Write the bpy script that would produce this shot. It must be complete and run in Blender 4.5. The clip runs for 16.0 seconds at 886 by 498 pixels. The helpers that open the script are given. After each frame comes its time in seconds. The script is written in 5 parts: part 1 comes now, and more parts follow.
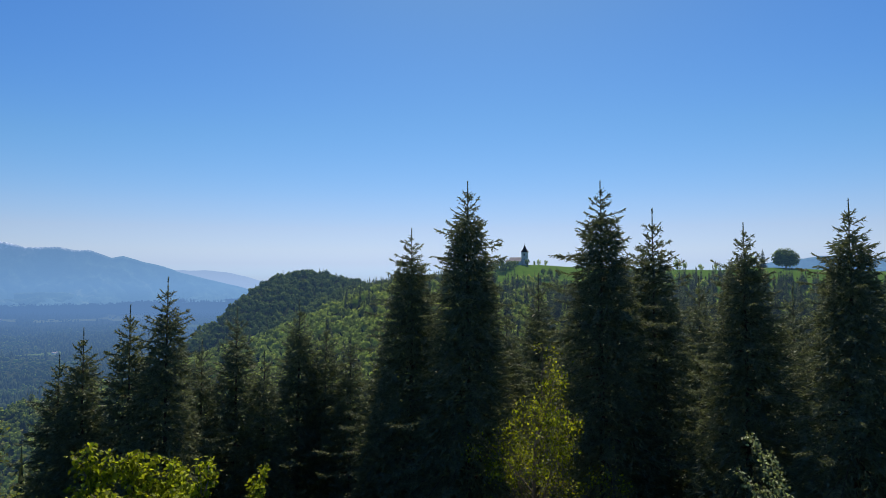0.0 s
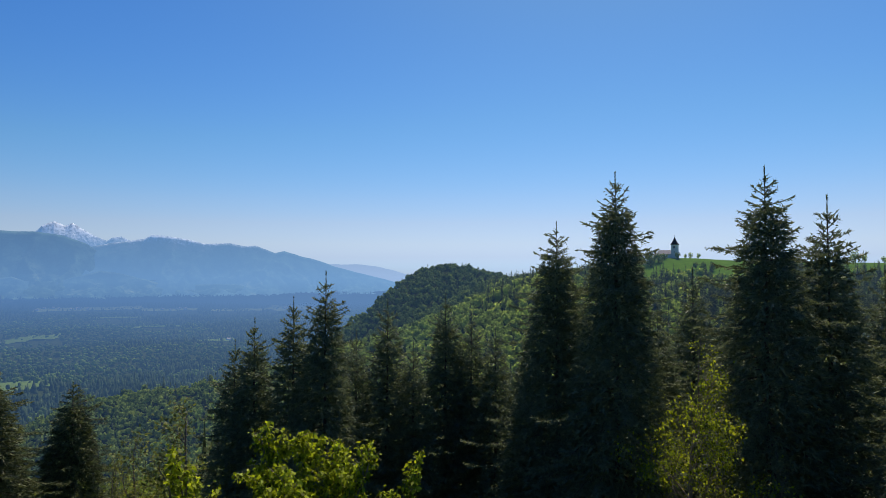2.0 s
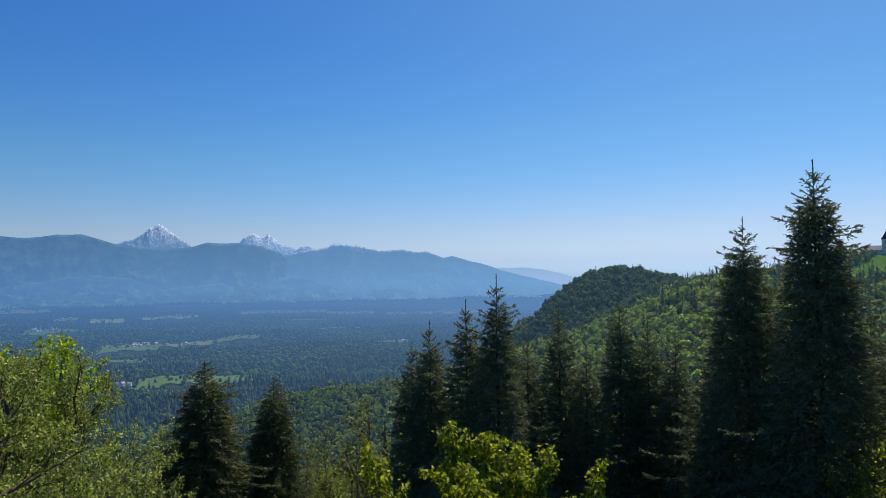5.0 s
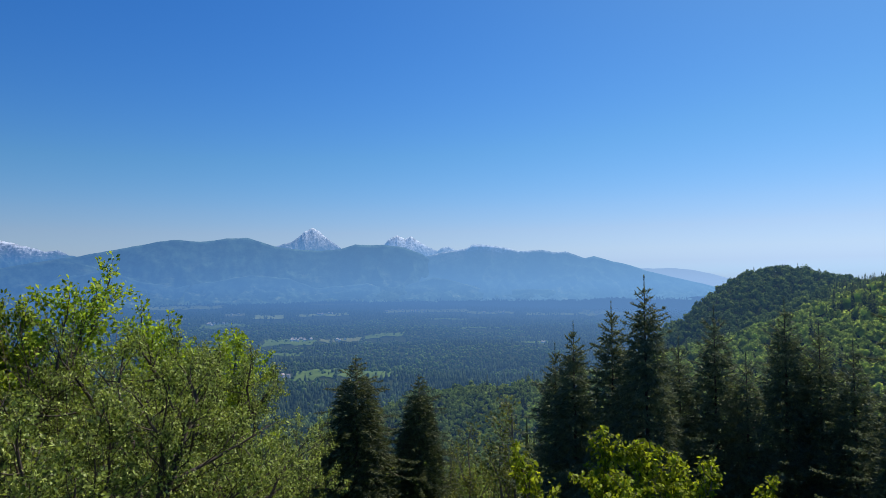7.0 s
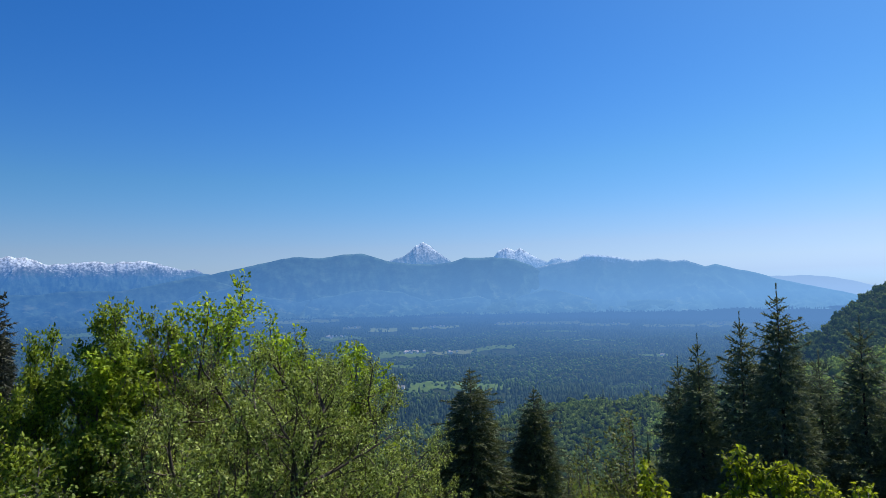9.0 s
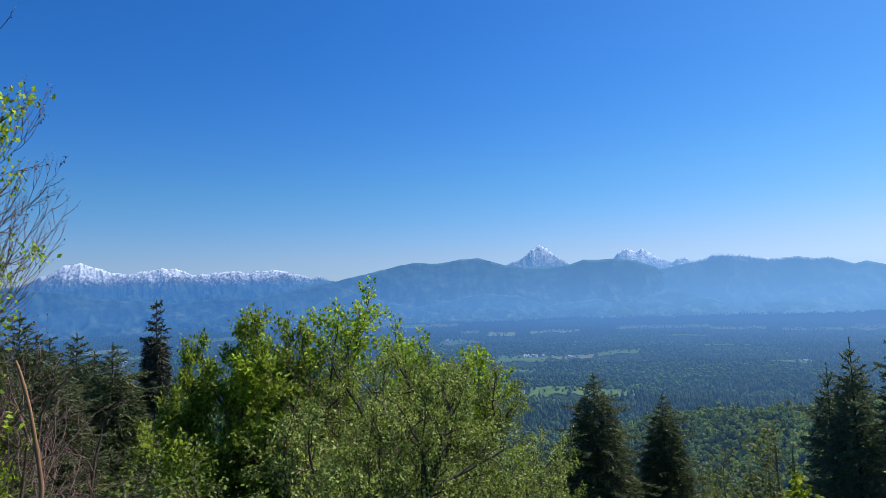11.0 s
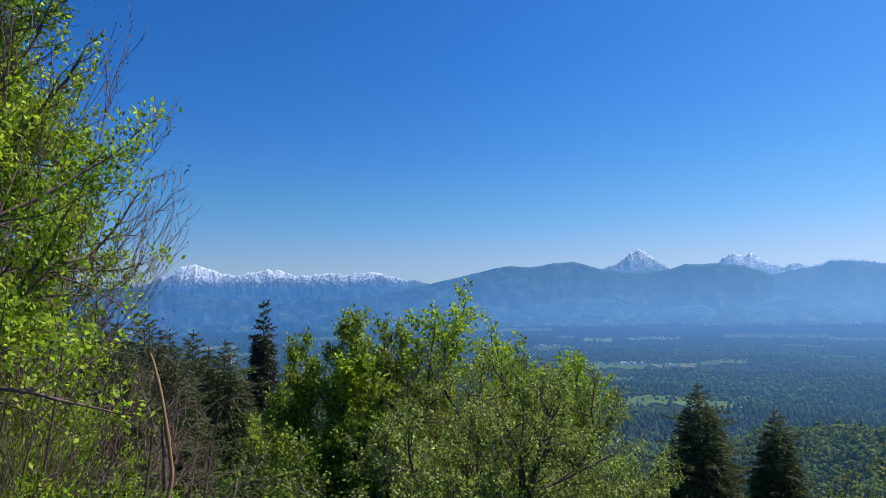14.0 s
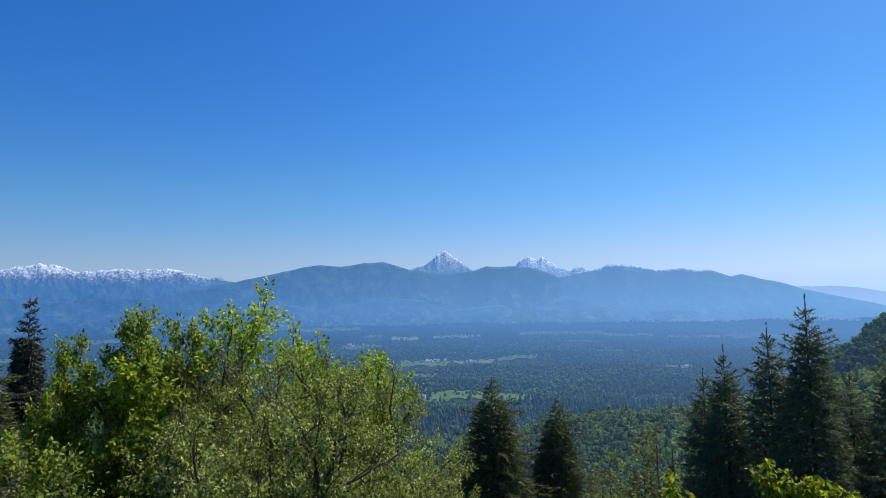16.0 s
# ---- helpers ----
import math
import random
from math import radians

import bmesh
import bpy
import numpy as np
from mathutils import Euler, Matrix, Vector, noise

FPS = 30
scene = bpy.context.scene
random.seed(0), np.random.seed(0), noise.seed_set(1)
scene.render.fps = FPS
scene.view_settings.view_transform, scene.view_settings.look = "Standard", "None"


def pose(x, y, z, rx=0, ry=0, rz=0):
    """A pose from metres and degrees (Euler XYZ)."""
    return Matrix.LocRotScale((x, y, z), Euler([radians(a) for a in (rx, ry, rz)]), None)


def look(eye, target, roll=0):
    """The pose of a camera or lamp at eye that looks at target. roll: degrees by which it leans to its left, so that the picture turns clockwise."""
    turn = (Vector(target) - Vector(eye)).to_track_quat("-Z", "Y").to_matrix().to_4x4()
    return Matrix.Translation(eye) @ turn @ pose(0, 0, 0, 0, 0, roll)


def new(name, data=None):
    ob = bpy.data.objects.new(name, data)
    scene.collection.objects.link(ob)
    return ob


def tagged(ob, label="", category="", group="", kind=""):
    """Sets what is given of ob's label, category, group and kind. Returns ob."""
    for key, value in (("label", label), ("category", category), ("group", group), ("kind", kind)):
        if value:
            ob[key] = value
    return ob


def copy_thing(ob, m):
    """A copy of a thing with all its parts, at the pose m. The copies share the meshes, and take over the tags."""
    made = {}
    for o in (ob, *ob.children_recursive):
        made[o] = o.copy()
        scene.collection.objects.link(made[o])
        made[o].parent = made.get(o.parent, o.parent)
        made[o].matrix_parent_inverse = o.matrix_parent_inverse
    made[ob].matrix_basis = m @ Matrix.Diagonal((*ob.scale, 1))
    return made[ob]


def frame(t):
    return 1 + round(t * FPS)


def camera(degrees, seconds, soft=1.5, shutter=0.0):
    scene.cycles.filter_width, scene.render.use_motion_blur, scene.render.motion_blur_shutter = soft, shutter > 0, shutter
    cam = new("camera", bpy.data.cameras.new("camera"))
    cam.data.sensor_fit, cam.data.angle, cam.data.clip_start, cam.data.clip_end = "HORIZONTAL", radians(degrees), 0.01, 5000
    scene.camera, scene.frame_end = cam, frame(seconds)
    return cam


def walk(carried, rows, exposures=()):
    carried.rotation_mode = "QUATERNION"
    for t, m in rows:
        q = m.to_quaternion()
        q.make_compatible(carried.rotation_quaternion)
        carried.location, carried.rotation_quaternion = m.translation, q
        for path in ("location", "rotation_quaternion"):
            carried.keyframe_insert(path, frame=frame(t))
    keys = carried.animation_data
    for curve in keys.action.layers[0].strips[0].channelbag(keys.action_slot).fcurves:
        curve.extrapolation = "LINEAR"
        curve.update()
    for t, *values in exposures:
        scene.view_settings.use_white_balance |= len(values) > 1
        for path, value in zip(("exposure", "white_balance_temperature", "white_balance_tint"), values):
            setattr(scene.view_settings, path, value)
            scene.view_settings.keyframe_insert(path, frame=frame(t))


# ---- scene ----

# ---- camera: a phone held at arm's length, turned about the body ----
EYE, ARM = 1.6, 0.5
cam = camera(69.9, 16.0, soft=0.6)
# seconds, yaw (to the left), pitch, roll
ROWS = [
    (0.0, 0.00, 2.80, 0.00),
    (0.5, 3.13, 2.61, -0.24),
    (1.0, 6.82, 2.28, -0.09),
    (1.5, 10.22, 2.13, -0.14),
    (2.0, 12.73, 2.22, -0.10),
    (2.5, 15.07, 2.35, -0.04),
    (3.0, 17.22, 2.42, -0.12),
    (3.2, 18.02, 2.50, -0.05),
    (5.3, 30.07, 2.64, 0.91),
    (5.5, 31.79, 2.71, 1.13),
    (6.0, 35.49, 2.74, 1.30),
    (6.5, 38.39, 2.75, 0.88),
    (7.0, 40.21, 2.74, 0.44),
    (7.5, 42.35, 2.86, 1.02),
    (8.0, 45.02, 3.41, 1.17),
    (8.5, 47.49, 3.81, 0.95),
    (9.0, 50.13, 3.99, 1.24),
    (9.2, 51.22, 4.07, 1.35),
    (11.5, 63.27, 4.80, 1.88),
    (12.0, 65.72, 4.97, 1.78),
    (12.5, 67.55, 5.15, 1.62),
    (13.0, 69.04, 5.25, 1.15),
    (13.5, 69.29, 5.14, 1.07),
    (14.0, 69.07, 5.14, 1.01),
    (14.5, 67.17, 5.14, 0.69),
    (15.0, 62.56, 5.11, 0.84),
    (15.5, 57.26, 4.83, 1.01),
    (16.0, 52.05, 4.82, 0.90),
]
walk(cam, [(t, pose(-ARM * math.sin(radians(yaw)), ARM * math.cos(radians(yaw)), EYE, 90 + pitch, roll, yaw)) for t, yaw, pitch, roll in ROWS],
     exposures=[(0.0, 0.0, 7250, 18), (3.0, 0.0, 7200, 15), (7.0, 0.02, 6750, 13), (11.5, 0.22, 6330, 13), (16.0, 0.18, 6450, 13)])

# ---- sky and sun ----
SUN_AZ, SUN_EL = -4.0, 58.0  # azimuth to the left of the first view, height
world = bpy.data.worlds.new("sky")
scene.world = world
world.use_nodes = True
wn, wl = world.node_tree.nodes, world.node_tree.links
sky = wn.new("ShaderNodeTexSky")
sky.sky_type, sky.sun_disc = "NISHITA", False
sky.sun_elevation, sky.sun_rotation = radians(SUN_EL), radians(-SUN_AZ)
sky.altitude, sky.air_density, sky.dust_density, sky.ozone_density = 800, 0.9, 0.95, 2.2
tone = wn.new("ShaderNodeHueSaturation")
tone.inputs["Saturation"].default_value = 1.10

tint = wn.new("ShaderNodeMix")
tint.data_type, tint.blend_type = "RGBA", "MULTIPLY"
tint.inputs[0].default_value = 1.0
split = wn.new("ShaderNodeSeparateColor")
pale_share = wn.new("ShaderNodeMath")
pale_share.operation = "DIVIDE"
share = wn.new("ShaderNodeMath")
share.operation = "MULTIPLY"
share.inputs[1].default_value = 0.75
tints = wn.new("ShaderNodeValToRGB")  # deep clear sky above, whitish lavender haze low down
for pos, colour in ((0.255, (0.56, 0.91, 1.36)), (0.315, (0.62, 0.93, 1.13)), (0.40, (0.72, 0.88, 1.06)), (0.48, (0.76, 0.84, 1.02)), (0.63, (0.72, 0.82, 1.08)), (0.79, (0.62, 0.78, 1.20)), (0.94, (0.58, 0.84, 1.40))):
    stop = tints.color_ramp.elements.new(pos)
    stop.color = (*colour, 1)
tints.color_ramp.elements[0].color, tints.color_ramp.elements[-1].color = (0.53, 0.86, 1.40, 1), (0.57, 0.85, 1.45, 1)
wl.new(sky.outputs[0], split.inputs[0])
wl.new(split.outputs[0], pale_share.inputs[0])
wl.new(split.outputs[2], pale_share.inputs[1])
wl.new(pale_share.outputs[0], share.inputs[0])
wl.new(share.outputs[0], tints.inputs[0])
wl.new(tints.outputs[0], tint.inputs[7])
wl.new(sky.outputs[0], tint.inputs[6])
way_out = wn.new("ShaderNodeTexCoord")
sunward = wn.new("ShaderNodeVectorMath")
sunward.operation = "DOT_PRODUCT"
sunward.inputs[1].default_value = (-math.sin(radians(SUN_AZ)), math.cos(radians(SUN_AZ)), 0)
wl.new(way_out.outputs["Generated"], sunward.inputs[0])
depth_of_sky = wn.new("ShaderNodeMapRange")  # the clear sky is deepest at right angles to the sun
for socket, value in zip(depth_of_sky.inputs[1:5], (-0.35, 1.0, 0.77, 1.03)):
    socket.default_value = value
wl.new(sunward.outputs["Value"], depth_of_sky.inputs["Value"])
deepened = wn.new("ShaderNodeVectorMath")
deepened.operation = "SCALE"
wl.new(tint.outputs[2], deepened.inputs[0])
wl.new(depth_of_sky.outputs[0], deepened.inputs["Scale"])
wl.new(deepened.outputs[0], tone.inputs["Color"])
wl.new(tone.outputs[0], wn["Background"].inputs[0])
wn["Background"].inputs[1].default_value = 0.11
sun = new("sun", bpy.data.lights.new("sun", "SUN"))
sun.data.energy, sun.data.angle, sun.data.color = 5.0, radians(0.5), (1.0, 0.93, 0.80)
sun_way = Vector((-math.sin(radians(SUN_AZ)) * math.cos(radians(SUN_EL)), math.cos(radians(SUN_AZ)) * math.cos(radians(SUN_EL)), math.sin(radians(SUN_EL))))
sun.matrix_world = look(sun_way * 200, (0, 0, 0))


# ---- helpers ----
def at(az, d, z=0.0):
    """A place at azimuth az (degrees to the left of +y), d metres off, at height z."""
    return Vector((-math.sin(radians(az)) * d, math.cos(radians(az)) * d, z))


def up(az, el, d):
    """A place seen from the eye at azimuth az and elevation el, d metres off."""
    return at(az, d, EYE + d * math.tan(radians(el)))


def mesh_np(name, verts, faces):
    """A mesh from an array of places and an array of triangles, or a list of such arrays of any width."""
    groups = faces if isinstance(faces, list) else [faces]
    groups = [np.asarray(g, dtype=np.int32) for g in groups if len(g)]
    me = bpy.data.meshes.new(name)
    me.vertices.add(len(verts))
    me.vertices.foreach_set("co", np.asarray(verts, dtype=np.float32).ravel())
    sizes = np.concatenate([np.full(len(g), g.shape[1]) for g in groups])
    me.loops.add(int(sizes.sum()))
    me.loops.foreach_set("vertex_index", np.concatenate([g.ravel() for g in groups]))
    me.polygons.add(len(sizes))
    me.polygons.foreach_set("loop_start", np.concatenate([[0], np.cumsum(sizes)[:-1]]).astype(np.int32))
    me.update(calc_edges=True)
    return me


def link_mesh(name, me, material, parent=None, label="", smooth=False):
    ob = new(name, me)
    me.materials.append(material)
    if smooth:
        me.polygons.foreach_set("use_smooth", np.ones(len(me.polygons), dtype=bool))
    if parent is not None:
        ob.parent = parent
    if label:
        ob["label"] = label
    return ob


def part(name, bm, material, parent, label=""):
    me = bpy.data.meshes.new(name)
    bm.to_mesh(me)
    bm.free()
    return link_mesh(name, me, material, parent, label)


def hash2(ix, iy, seed):
    h = np.sin(ix * 127.1 + iy * 311.7 + seed * 74.7) * 43758.5453
    return h - np.floor(h)


def vnoise(x, y, seed=0):
    ix, iy = np.floor(x), np.floor(y)
    fx, fy = x - ix, y - iy
    fx, fy = fx * fx * (3 - 2 * fx), fy * fy * (3 - 2 * fy)
    a, b = hash2(ix, iy, seed), hash2(ix + 1, iy, seed)
    c, d = hash2(ix, iy + 1, seed), hash2(ix + 1, iy + 1, seed)
    return (a + (b - a) * fx) * (1 - fy) + (c + (d - c) * fx) * fy


def fbm(x, y, seed=0, octaves=4):
    total, amp, norm = 0, 1.0, 0.0
    for o in range(octaves):
        total = total + amp * vnoise(x * 2 ** o, y * 2 ** o, seed + o)
        norm += amp
        amp *= 0.5
    return total / norm


def smooth01(x):
    x = np.clip(x, 0, 1)
    return x * x * (3 - 2 * x)


# ---- materials ----
def nodes_of(name):
    mat = bpy.data.materials.new(name)
    mat.use_nodes = True
    return mat, mat.node_tree.nodes, mat.node_tree.links, mat.node_tree.nodes["Principled BSDF"]


def mixed(nodes, links, fac, a, b, blend="MIX"):
    m = nodes.new("ShaderNodeMix")
    m.data_type, m.blend_type = "RGBA", blend
    for socket, value in ((m.inputs[0], fac), (m.inputs[6], a), (m.inputs[7], b)):
        if isinstance(value, bpy.types.NodeSocket):
            links.new(value, socket)
        elif isinstance(value, (int, float)):
            socket.default_value = value
        else:
            socket.default_value = (*value, 1)
    return m.outputs[2]


def maths(nodes, links, op, a, b=0.0, clamp=False):
    m = nodes.new("ShaderNodeMath")
    m.operation, m.use_clamp = op, clamp
    for socket, value in ((m.inputs[0], a), (m.inputs[1], b)):
        if isinstance(value, bpy.types.NodeSocket):
            links.new(value, socket)
        else:
            socket.default_value = value
    return m.outputs[0]


def noise_node(nodes, links, scale, detail=4.0, coords=None, rough=0.6):
    n = nodes.new("ShaderNodeTexNoise")
    n.inputs["Scale"].default_value, n.inputs["Detail"].default_value, n.inputs["Roughness"].default_value = scale, detail, rough
    if coords is None:
        coords = nodes.new("ShaderNodeNewGeometry").outputs["Position"]
    links.new(coords, n.inputs["Vector"])
    return n.outputs["Fac"]


def ramp(nodes, links, fac, lo, hi):
    m = nodes.new("ShaderNodeMapRange")
    m.inputs["From Min"].default_value, m.inputs["From Max"].default_value = lo, hi
    links.new(fac, m.inputs["Value"])
    return m.outputs[0]


HAZE_START, HAZE_LENGTH = 0.0, 7000.0


def painted_haze(mat, surface, start=HAZE_START, length=HAZE_LENGTH, most=1.0, thin=False, haze_colours=None, clear=(-60, 230, 0.80)):
    """Haze painted as emission: the blue air between the viewpoint hill and the land beyond, mixed over the surface,
    more with distance from the hill.
    """
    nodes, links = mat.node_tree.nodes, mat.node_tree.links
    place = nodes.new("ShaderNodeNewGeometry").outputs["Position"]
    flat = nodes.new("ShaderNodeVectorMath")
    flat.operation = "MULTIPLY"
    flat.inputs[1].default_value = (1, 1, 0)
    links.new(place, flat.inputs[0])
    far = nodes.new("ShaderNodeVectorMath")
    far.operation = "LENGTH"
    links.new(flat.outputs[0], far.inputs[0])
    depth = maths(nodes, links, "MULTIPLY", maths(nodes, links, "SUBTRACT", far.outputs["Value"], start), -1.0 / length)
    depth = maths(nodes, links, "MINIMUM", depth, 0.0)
    if not thin:  # painted haze stays thin over the near slopes, thicker over the valley floor
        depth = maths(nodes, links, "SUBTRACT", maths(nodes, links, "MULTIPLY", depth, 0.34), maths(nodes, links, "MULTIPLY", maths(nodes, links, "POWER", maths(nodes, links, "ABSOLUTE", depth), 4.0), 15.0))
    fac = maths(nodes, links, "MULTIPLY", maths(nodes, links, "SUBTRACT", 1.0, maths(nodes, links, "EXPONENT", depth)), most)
    if thin:  # the painted haze lies low and thins out upwards
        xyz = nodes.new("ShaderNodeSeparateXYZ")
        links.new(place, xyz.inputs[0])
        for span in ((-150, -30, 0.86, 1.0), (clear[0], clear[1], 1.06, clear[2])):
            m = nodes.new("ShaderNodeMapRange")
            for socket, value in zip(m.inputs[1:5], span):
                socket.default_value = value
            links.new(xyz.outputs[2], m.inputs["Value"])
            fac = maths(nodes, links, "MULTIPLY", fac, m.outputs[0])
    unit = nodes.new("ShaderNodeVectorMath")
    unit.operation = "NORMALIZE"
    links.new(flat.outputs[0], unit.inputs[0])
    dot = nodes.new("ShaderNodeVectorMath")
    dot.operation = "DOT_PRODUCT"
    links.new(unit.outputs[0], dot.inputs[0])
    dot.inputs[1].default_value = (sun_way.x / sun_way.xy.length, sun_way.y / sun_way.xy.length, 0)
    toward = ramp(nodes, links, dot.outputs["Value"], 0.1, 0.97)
    if not thin:  # the painted haze glows more under the sun, with a veil on nearer hills
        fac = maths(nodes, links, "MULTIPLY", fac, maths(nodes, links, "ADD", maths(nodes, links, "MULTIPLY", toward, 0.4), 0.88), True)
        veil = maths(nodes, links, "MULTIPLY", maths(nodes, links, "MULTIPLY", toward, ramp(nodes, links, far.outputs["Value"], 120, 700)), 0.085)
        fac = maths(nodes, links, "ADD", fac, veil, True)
    colour = mixed(nodes, links, toward, *(haze_colours or ((HAZE_AWAY, HAZE_SUN) if thin else HAZE_LOW)))
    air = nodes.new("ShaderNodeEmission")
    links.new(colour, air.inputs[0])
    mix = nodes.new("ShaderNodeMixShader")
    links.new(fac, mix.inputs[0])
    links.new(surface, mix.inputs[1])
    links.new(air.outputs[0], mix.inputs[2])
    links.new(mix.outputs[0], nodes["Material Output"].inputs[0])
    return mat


# glow colours of the painted haze, away from the sun and towards it
HAZE_AWAY, HAZE_SUN = (0.056, 0.196, 0.50), (0.180, 0.425, 0.80)
HAZE_LOW = (0.052, 0.168, 0.41), (0.098, 0.235, 0.48)


def foliage(name, colour, other, translucent=0.35, rough=0.55, patch=0.5, air=False, spread=0.85, stand=0.0):
    """Leaves: two tones from leaf to leaf and from bough to bough, letting part of the light through."""
    mat, nodes, links, bsdf = nodes_of(name)
    geo = nodes.new("ShaderNodeNewGeometry")
    big = ramp(nodes, links, noise_node(nodes, links, patch, 2.0), 0.35, 0.65)
    own = geo.outputs["Random Per Island"]
    fac = maths(nodes, links, "ADD", maths(nodes, links, "MULTIPLY", own, 0.6), maths(nodes, links, "MULTIPLY", big, 0.4))
    col = mixed(nodes, links, fac, colour, other)
    hsv = nodes.new("ShaderNodeHueSaturation")
    links.new(col, hsv.inputs["Color"])
    value = maths(nodes, links, "ADD", maths(nodes, links, "MULTIPLY", own, spread), 1.0 - spread / 2)
    if stand:  # crowns differ from one another
        crowns = ramp(nodes, links, noise_node(nodes, links, 0.045, 4.0, None, 0.75), 0.36, 0.64)
        value = maths(nodes, links, "MULTIPLY", value, maths(nodes, links, "ADD", maths(nodes, links, "MULTIPLY", crowns, 2 * stand), 1.0 - stand))
    links.new(value, hsv.inputs["Value"])
    links.new(hsv.outputs[0], bsdf.inputs["Base Color"])
    bsdf.inputs["Roughness"].default_value = rough
    bsdf.inputs["Specular IOR Level"].default_value = 0.0 if air else 0.2
    out = bsdf.outputs[0]
    if translucent:
        tr = nodes.new("ShaderNodeBsdfTranslucent")
        warm = mixed(nodes, links, 0.8, hsv.outputs[0], (1.0, 0.95, 0.45), "MULTIPLY")
        bright = nodes.new("ShaderNodeHueSaturation")
        bright.inputs["Value"].default_value = 1.6
        links.new(warm, bright.inputs["Color"])
        links.new(bright.outputs[0], tr.inputs[0])
        mix = nodes.new("ShaderNodeMixShader")
        mix.inputs[0].default_value = translucent
        links.new(out, mix.inputs[1])
        links.new(tr.outputs[0], mix.inputs[2])
        out = mix.outputs[0]
    links.new(out, nodes["Material Output"].inputs[0])
    # haze glow painted over the leaves of distant woods
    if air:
        painted_haze(mat, out)
    return mat


def plain(name, a, b, scale, rough=0.85, bump=0.0, detail=6.0, air=False):
    """A two-tone grained surface with fine relief."""
    mat, nodes, links, bsdf = nodes_of(name)
    fine = noise_node(nodes, links, scale, detail)
    broad = noise_node(nodes, links, scale * 0.13, 3.0)
    fac = ramp(nodes, links, maths(nodes, links, "ADD", maths(nodes, links, "MULTIPLY", fine, 0.6), maths(nodes, links, "MULTIPLY", broad, 0.4)), 0.35, 0.65)
    links.new(mixed(nodes, links, fac, a, b), bsdf.inputs["Base Color"])
    bsdf.inputs["Roughness"].default_value = rough
    if air:
        bsdf.inputs["Specular IOR Level"].default_value = 0.0
    if bump:
        bp = nodes.new("ShaderNodeBump")
        bp.inputs["Strength"].default_value = bump
        links.new(fine, bp.inputs["Height"])
        links.new(bp.outputs[0], bsdf.inputs["Normal"])
    # haze glow painted over distant ground, fields and houses
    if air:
        painted_haze(mat, bsdf.outputs[0])
    return mat


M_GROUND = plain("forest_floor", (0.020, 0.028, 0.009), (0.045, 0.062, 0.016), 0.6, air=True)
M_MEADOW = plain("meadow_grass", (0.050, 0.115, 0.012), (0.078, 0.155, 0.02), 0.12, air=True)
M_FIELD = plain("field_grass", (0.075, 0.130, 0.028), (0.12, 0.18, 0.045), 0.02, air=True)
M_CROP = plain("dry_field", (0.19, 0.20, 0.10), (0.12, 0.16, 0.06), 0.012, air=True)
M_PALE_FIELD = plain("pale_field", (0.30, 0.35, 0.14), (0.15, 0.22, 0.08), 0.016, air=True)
M_BARK = plain("spruce_bark", (0.045, 0.034, 0.026), (0.11, 0.085, 0.065), 9.0, bump=0.6)
M_GREYBARK = plain("grey_bark", (0.10, 0.085, 0.07), (0.22, 0.19, 0.16), 7.0, bump=0.5)
M_TWIG = plain("bare_twig", (0.10, 0.06, 0.05), (0.19, 0.13, 0.11), 11.0)
M_DEADWOOD = plain("dead_wood", (0.26, 0.13, 0.06), (0.40, 0.24, 0.12), 14.0, bump=0.5)
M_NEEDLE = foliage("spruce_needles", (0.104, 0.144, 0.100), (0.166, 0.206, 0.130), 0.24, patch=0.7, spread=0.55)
# darker copy of the spruce needles, shade put into the base colour
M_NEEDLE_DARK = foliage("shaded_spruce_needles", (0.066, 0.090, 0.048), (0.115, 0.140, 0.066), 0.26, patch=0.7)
M_NEEDLE_OLD = foliage("old_spruce_needles", (0.055, 0.064, 0.048), (0.095, 0.104, 0.070), 0.12, patch=0.7)
M_APPLE = foliage("apple_leaves", (0.126, 0.184, 0.038), (0.275, 0.338, 0.095), 0.30, rough=0.45, spread=1.3)
M_BRIGHT = foliage("spring_leaves", (0.185, 0.285, 0.024), (0.30, 0.40, 0.05), 0.45)
M_SYCAMORE = foliage("maple_leaves", (0.185, 0.300, 0.022), (0.305, 0.405, 0.05), 0.5, spread=1.25)
M_YELLOW = foliage("young_beech_leaves", (0.15, 0.215, 0.015), (0.26, 0.31, 0.026), 0.44, spread=1.3)
M_BIRCH = foliage("birch_leaves", (0.10, 0.125, 0.032), (0.165, 0.185, 0.050), 0.38)
M_PALE = foliage("whitebeam_leaves", (0.15, 0.21, 0.10), (0.26, 0.32, 0.18), 0.3)
M_DEEP = foliage("broad_leaves", (0.138, 0.215, 0.030), (0.235, 0.305, 0.05), 0.44, spread=1.2)
M_SHRUB = foliage("shrub_leaves", (0.065, 0.112, 0.018), (0.125, 0.180, 0.030), 0.3, spread=1.2)
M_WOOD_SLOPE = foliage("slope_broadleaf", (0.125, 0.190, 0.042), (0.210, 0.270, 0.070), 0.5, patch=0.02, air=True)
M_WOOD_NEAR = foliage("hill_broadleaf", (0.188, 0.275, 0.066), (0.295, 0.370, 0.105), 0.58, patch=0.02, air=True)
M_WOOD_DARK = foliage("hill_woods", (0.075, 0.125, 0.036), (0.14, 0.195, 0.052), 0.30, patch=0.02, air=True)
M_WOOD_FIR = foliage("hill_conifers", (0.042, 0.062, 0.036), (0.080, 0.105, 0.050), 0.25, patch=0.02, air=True)
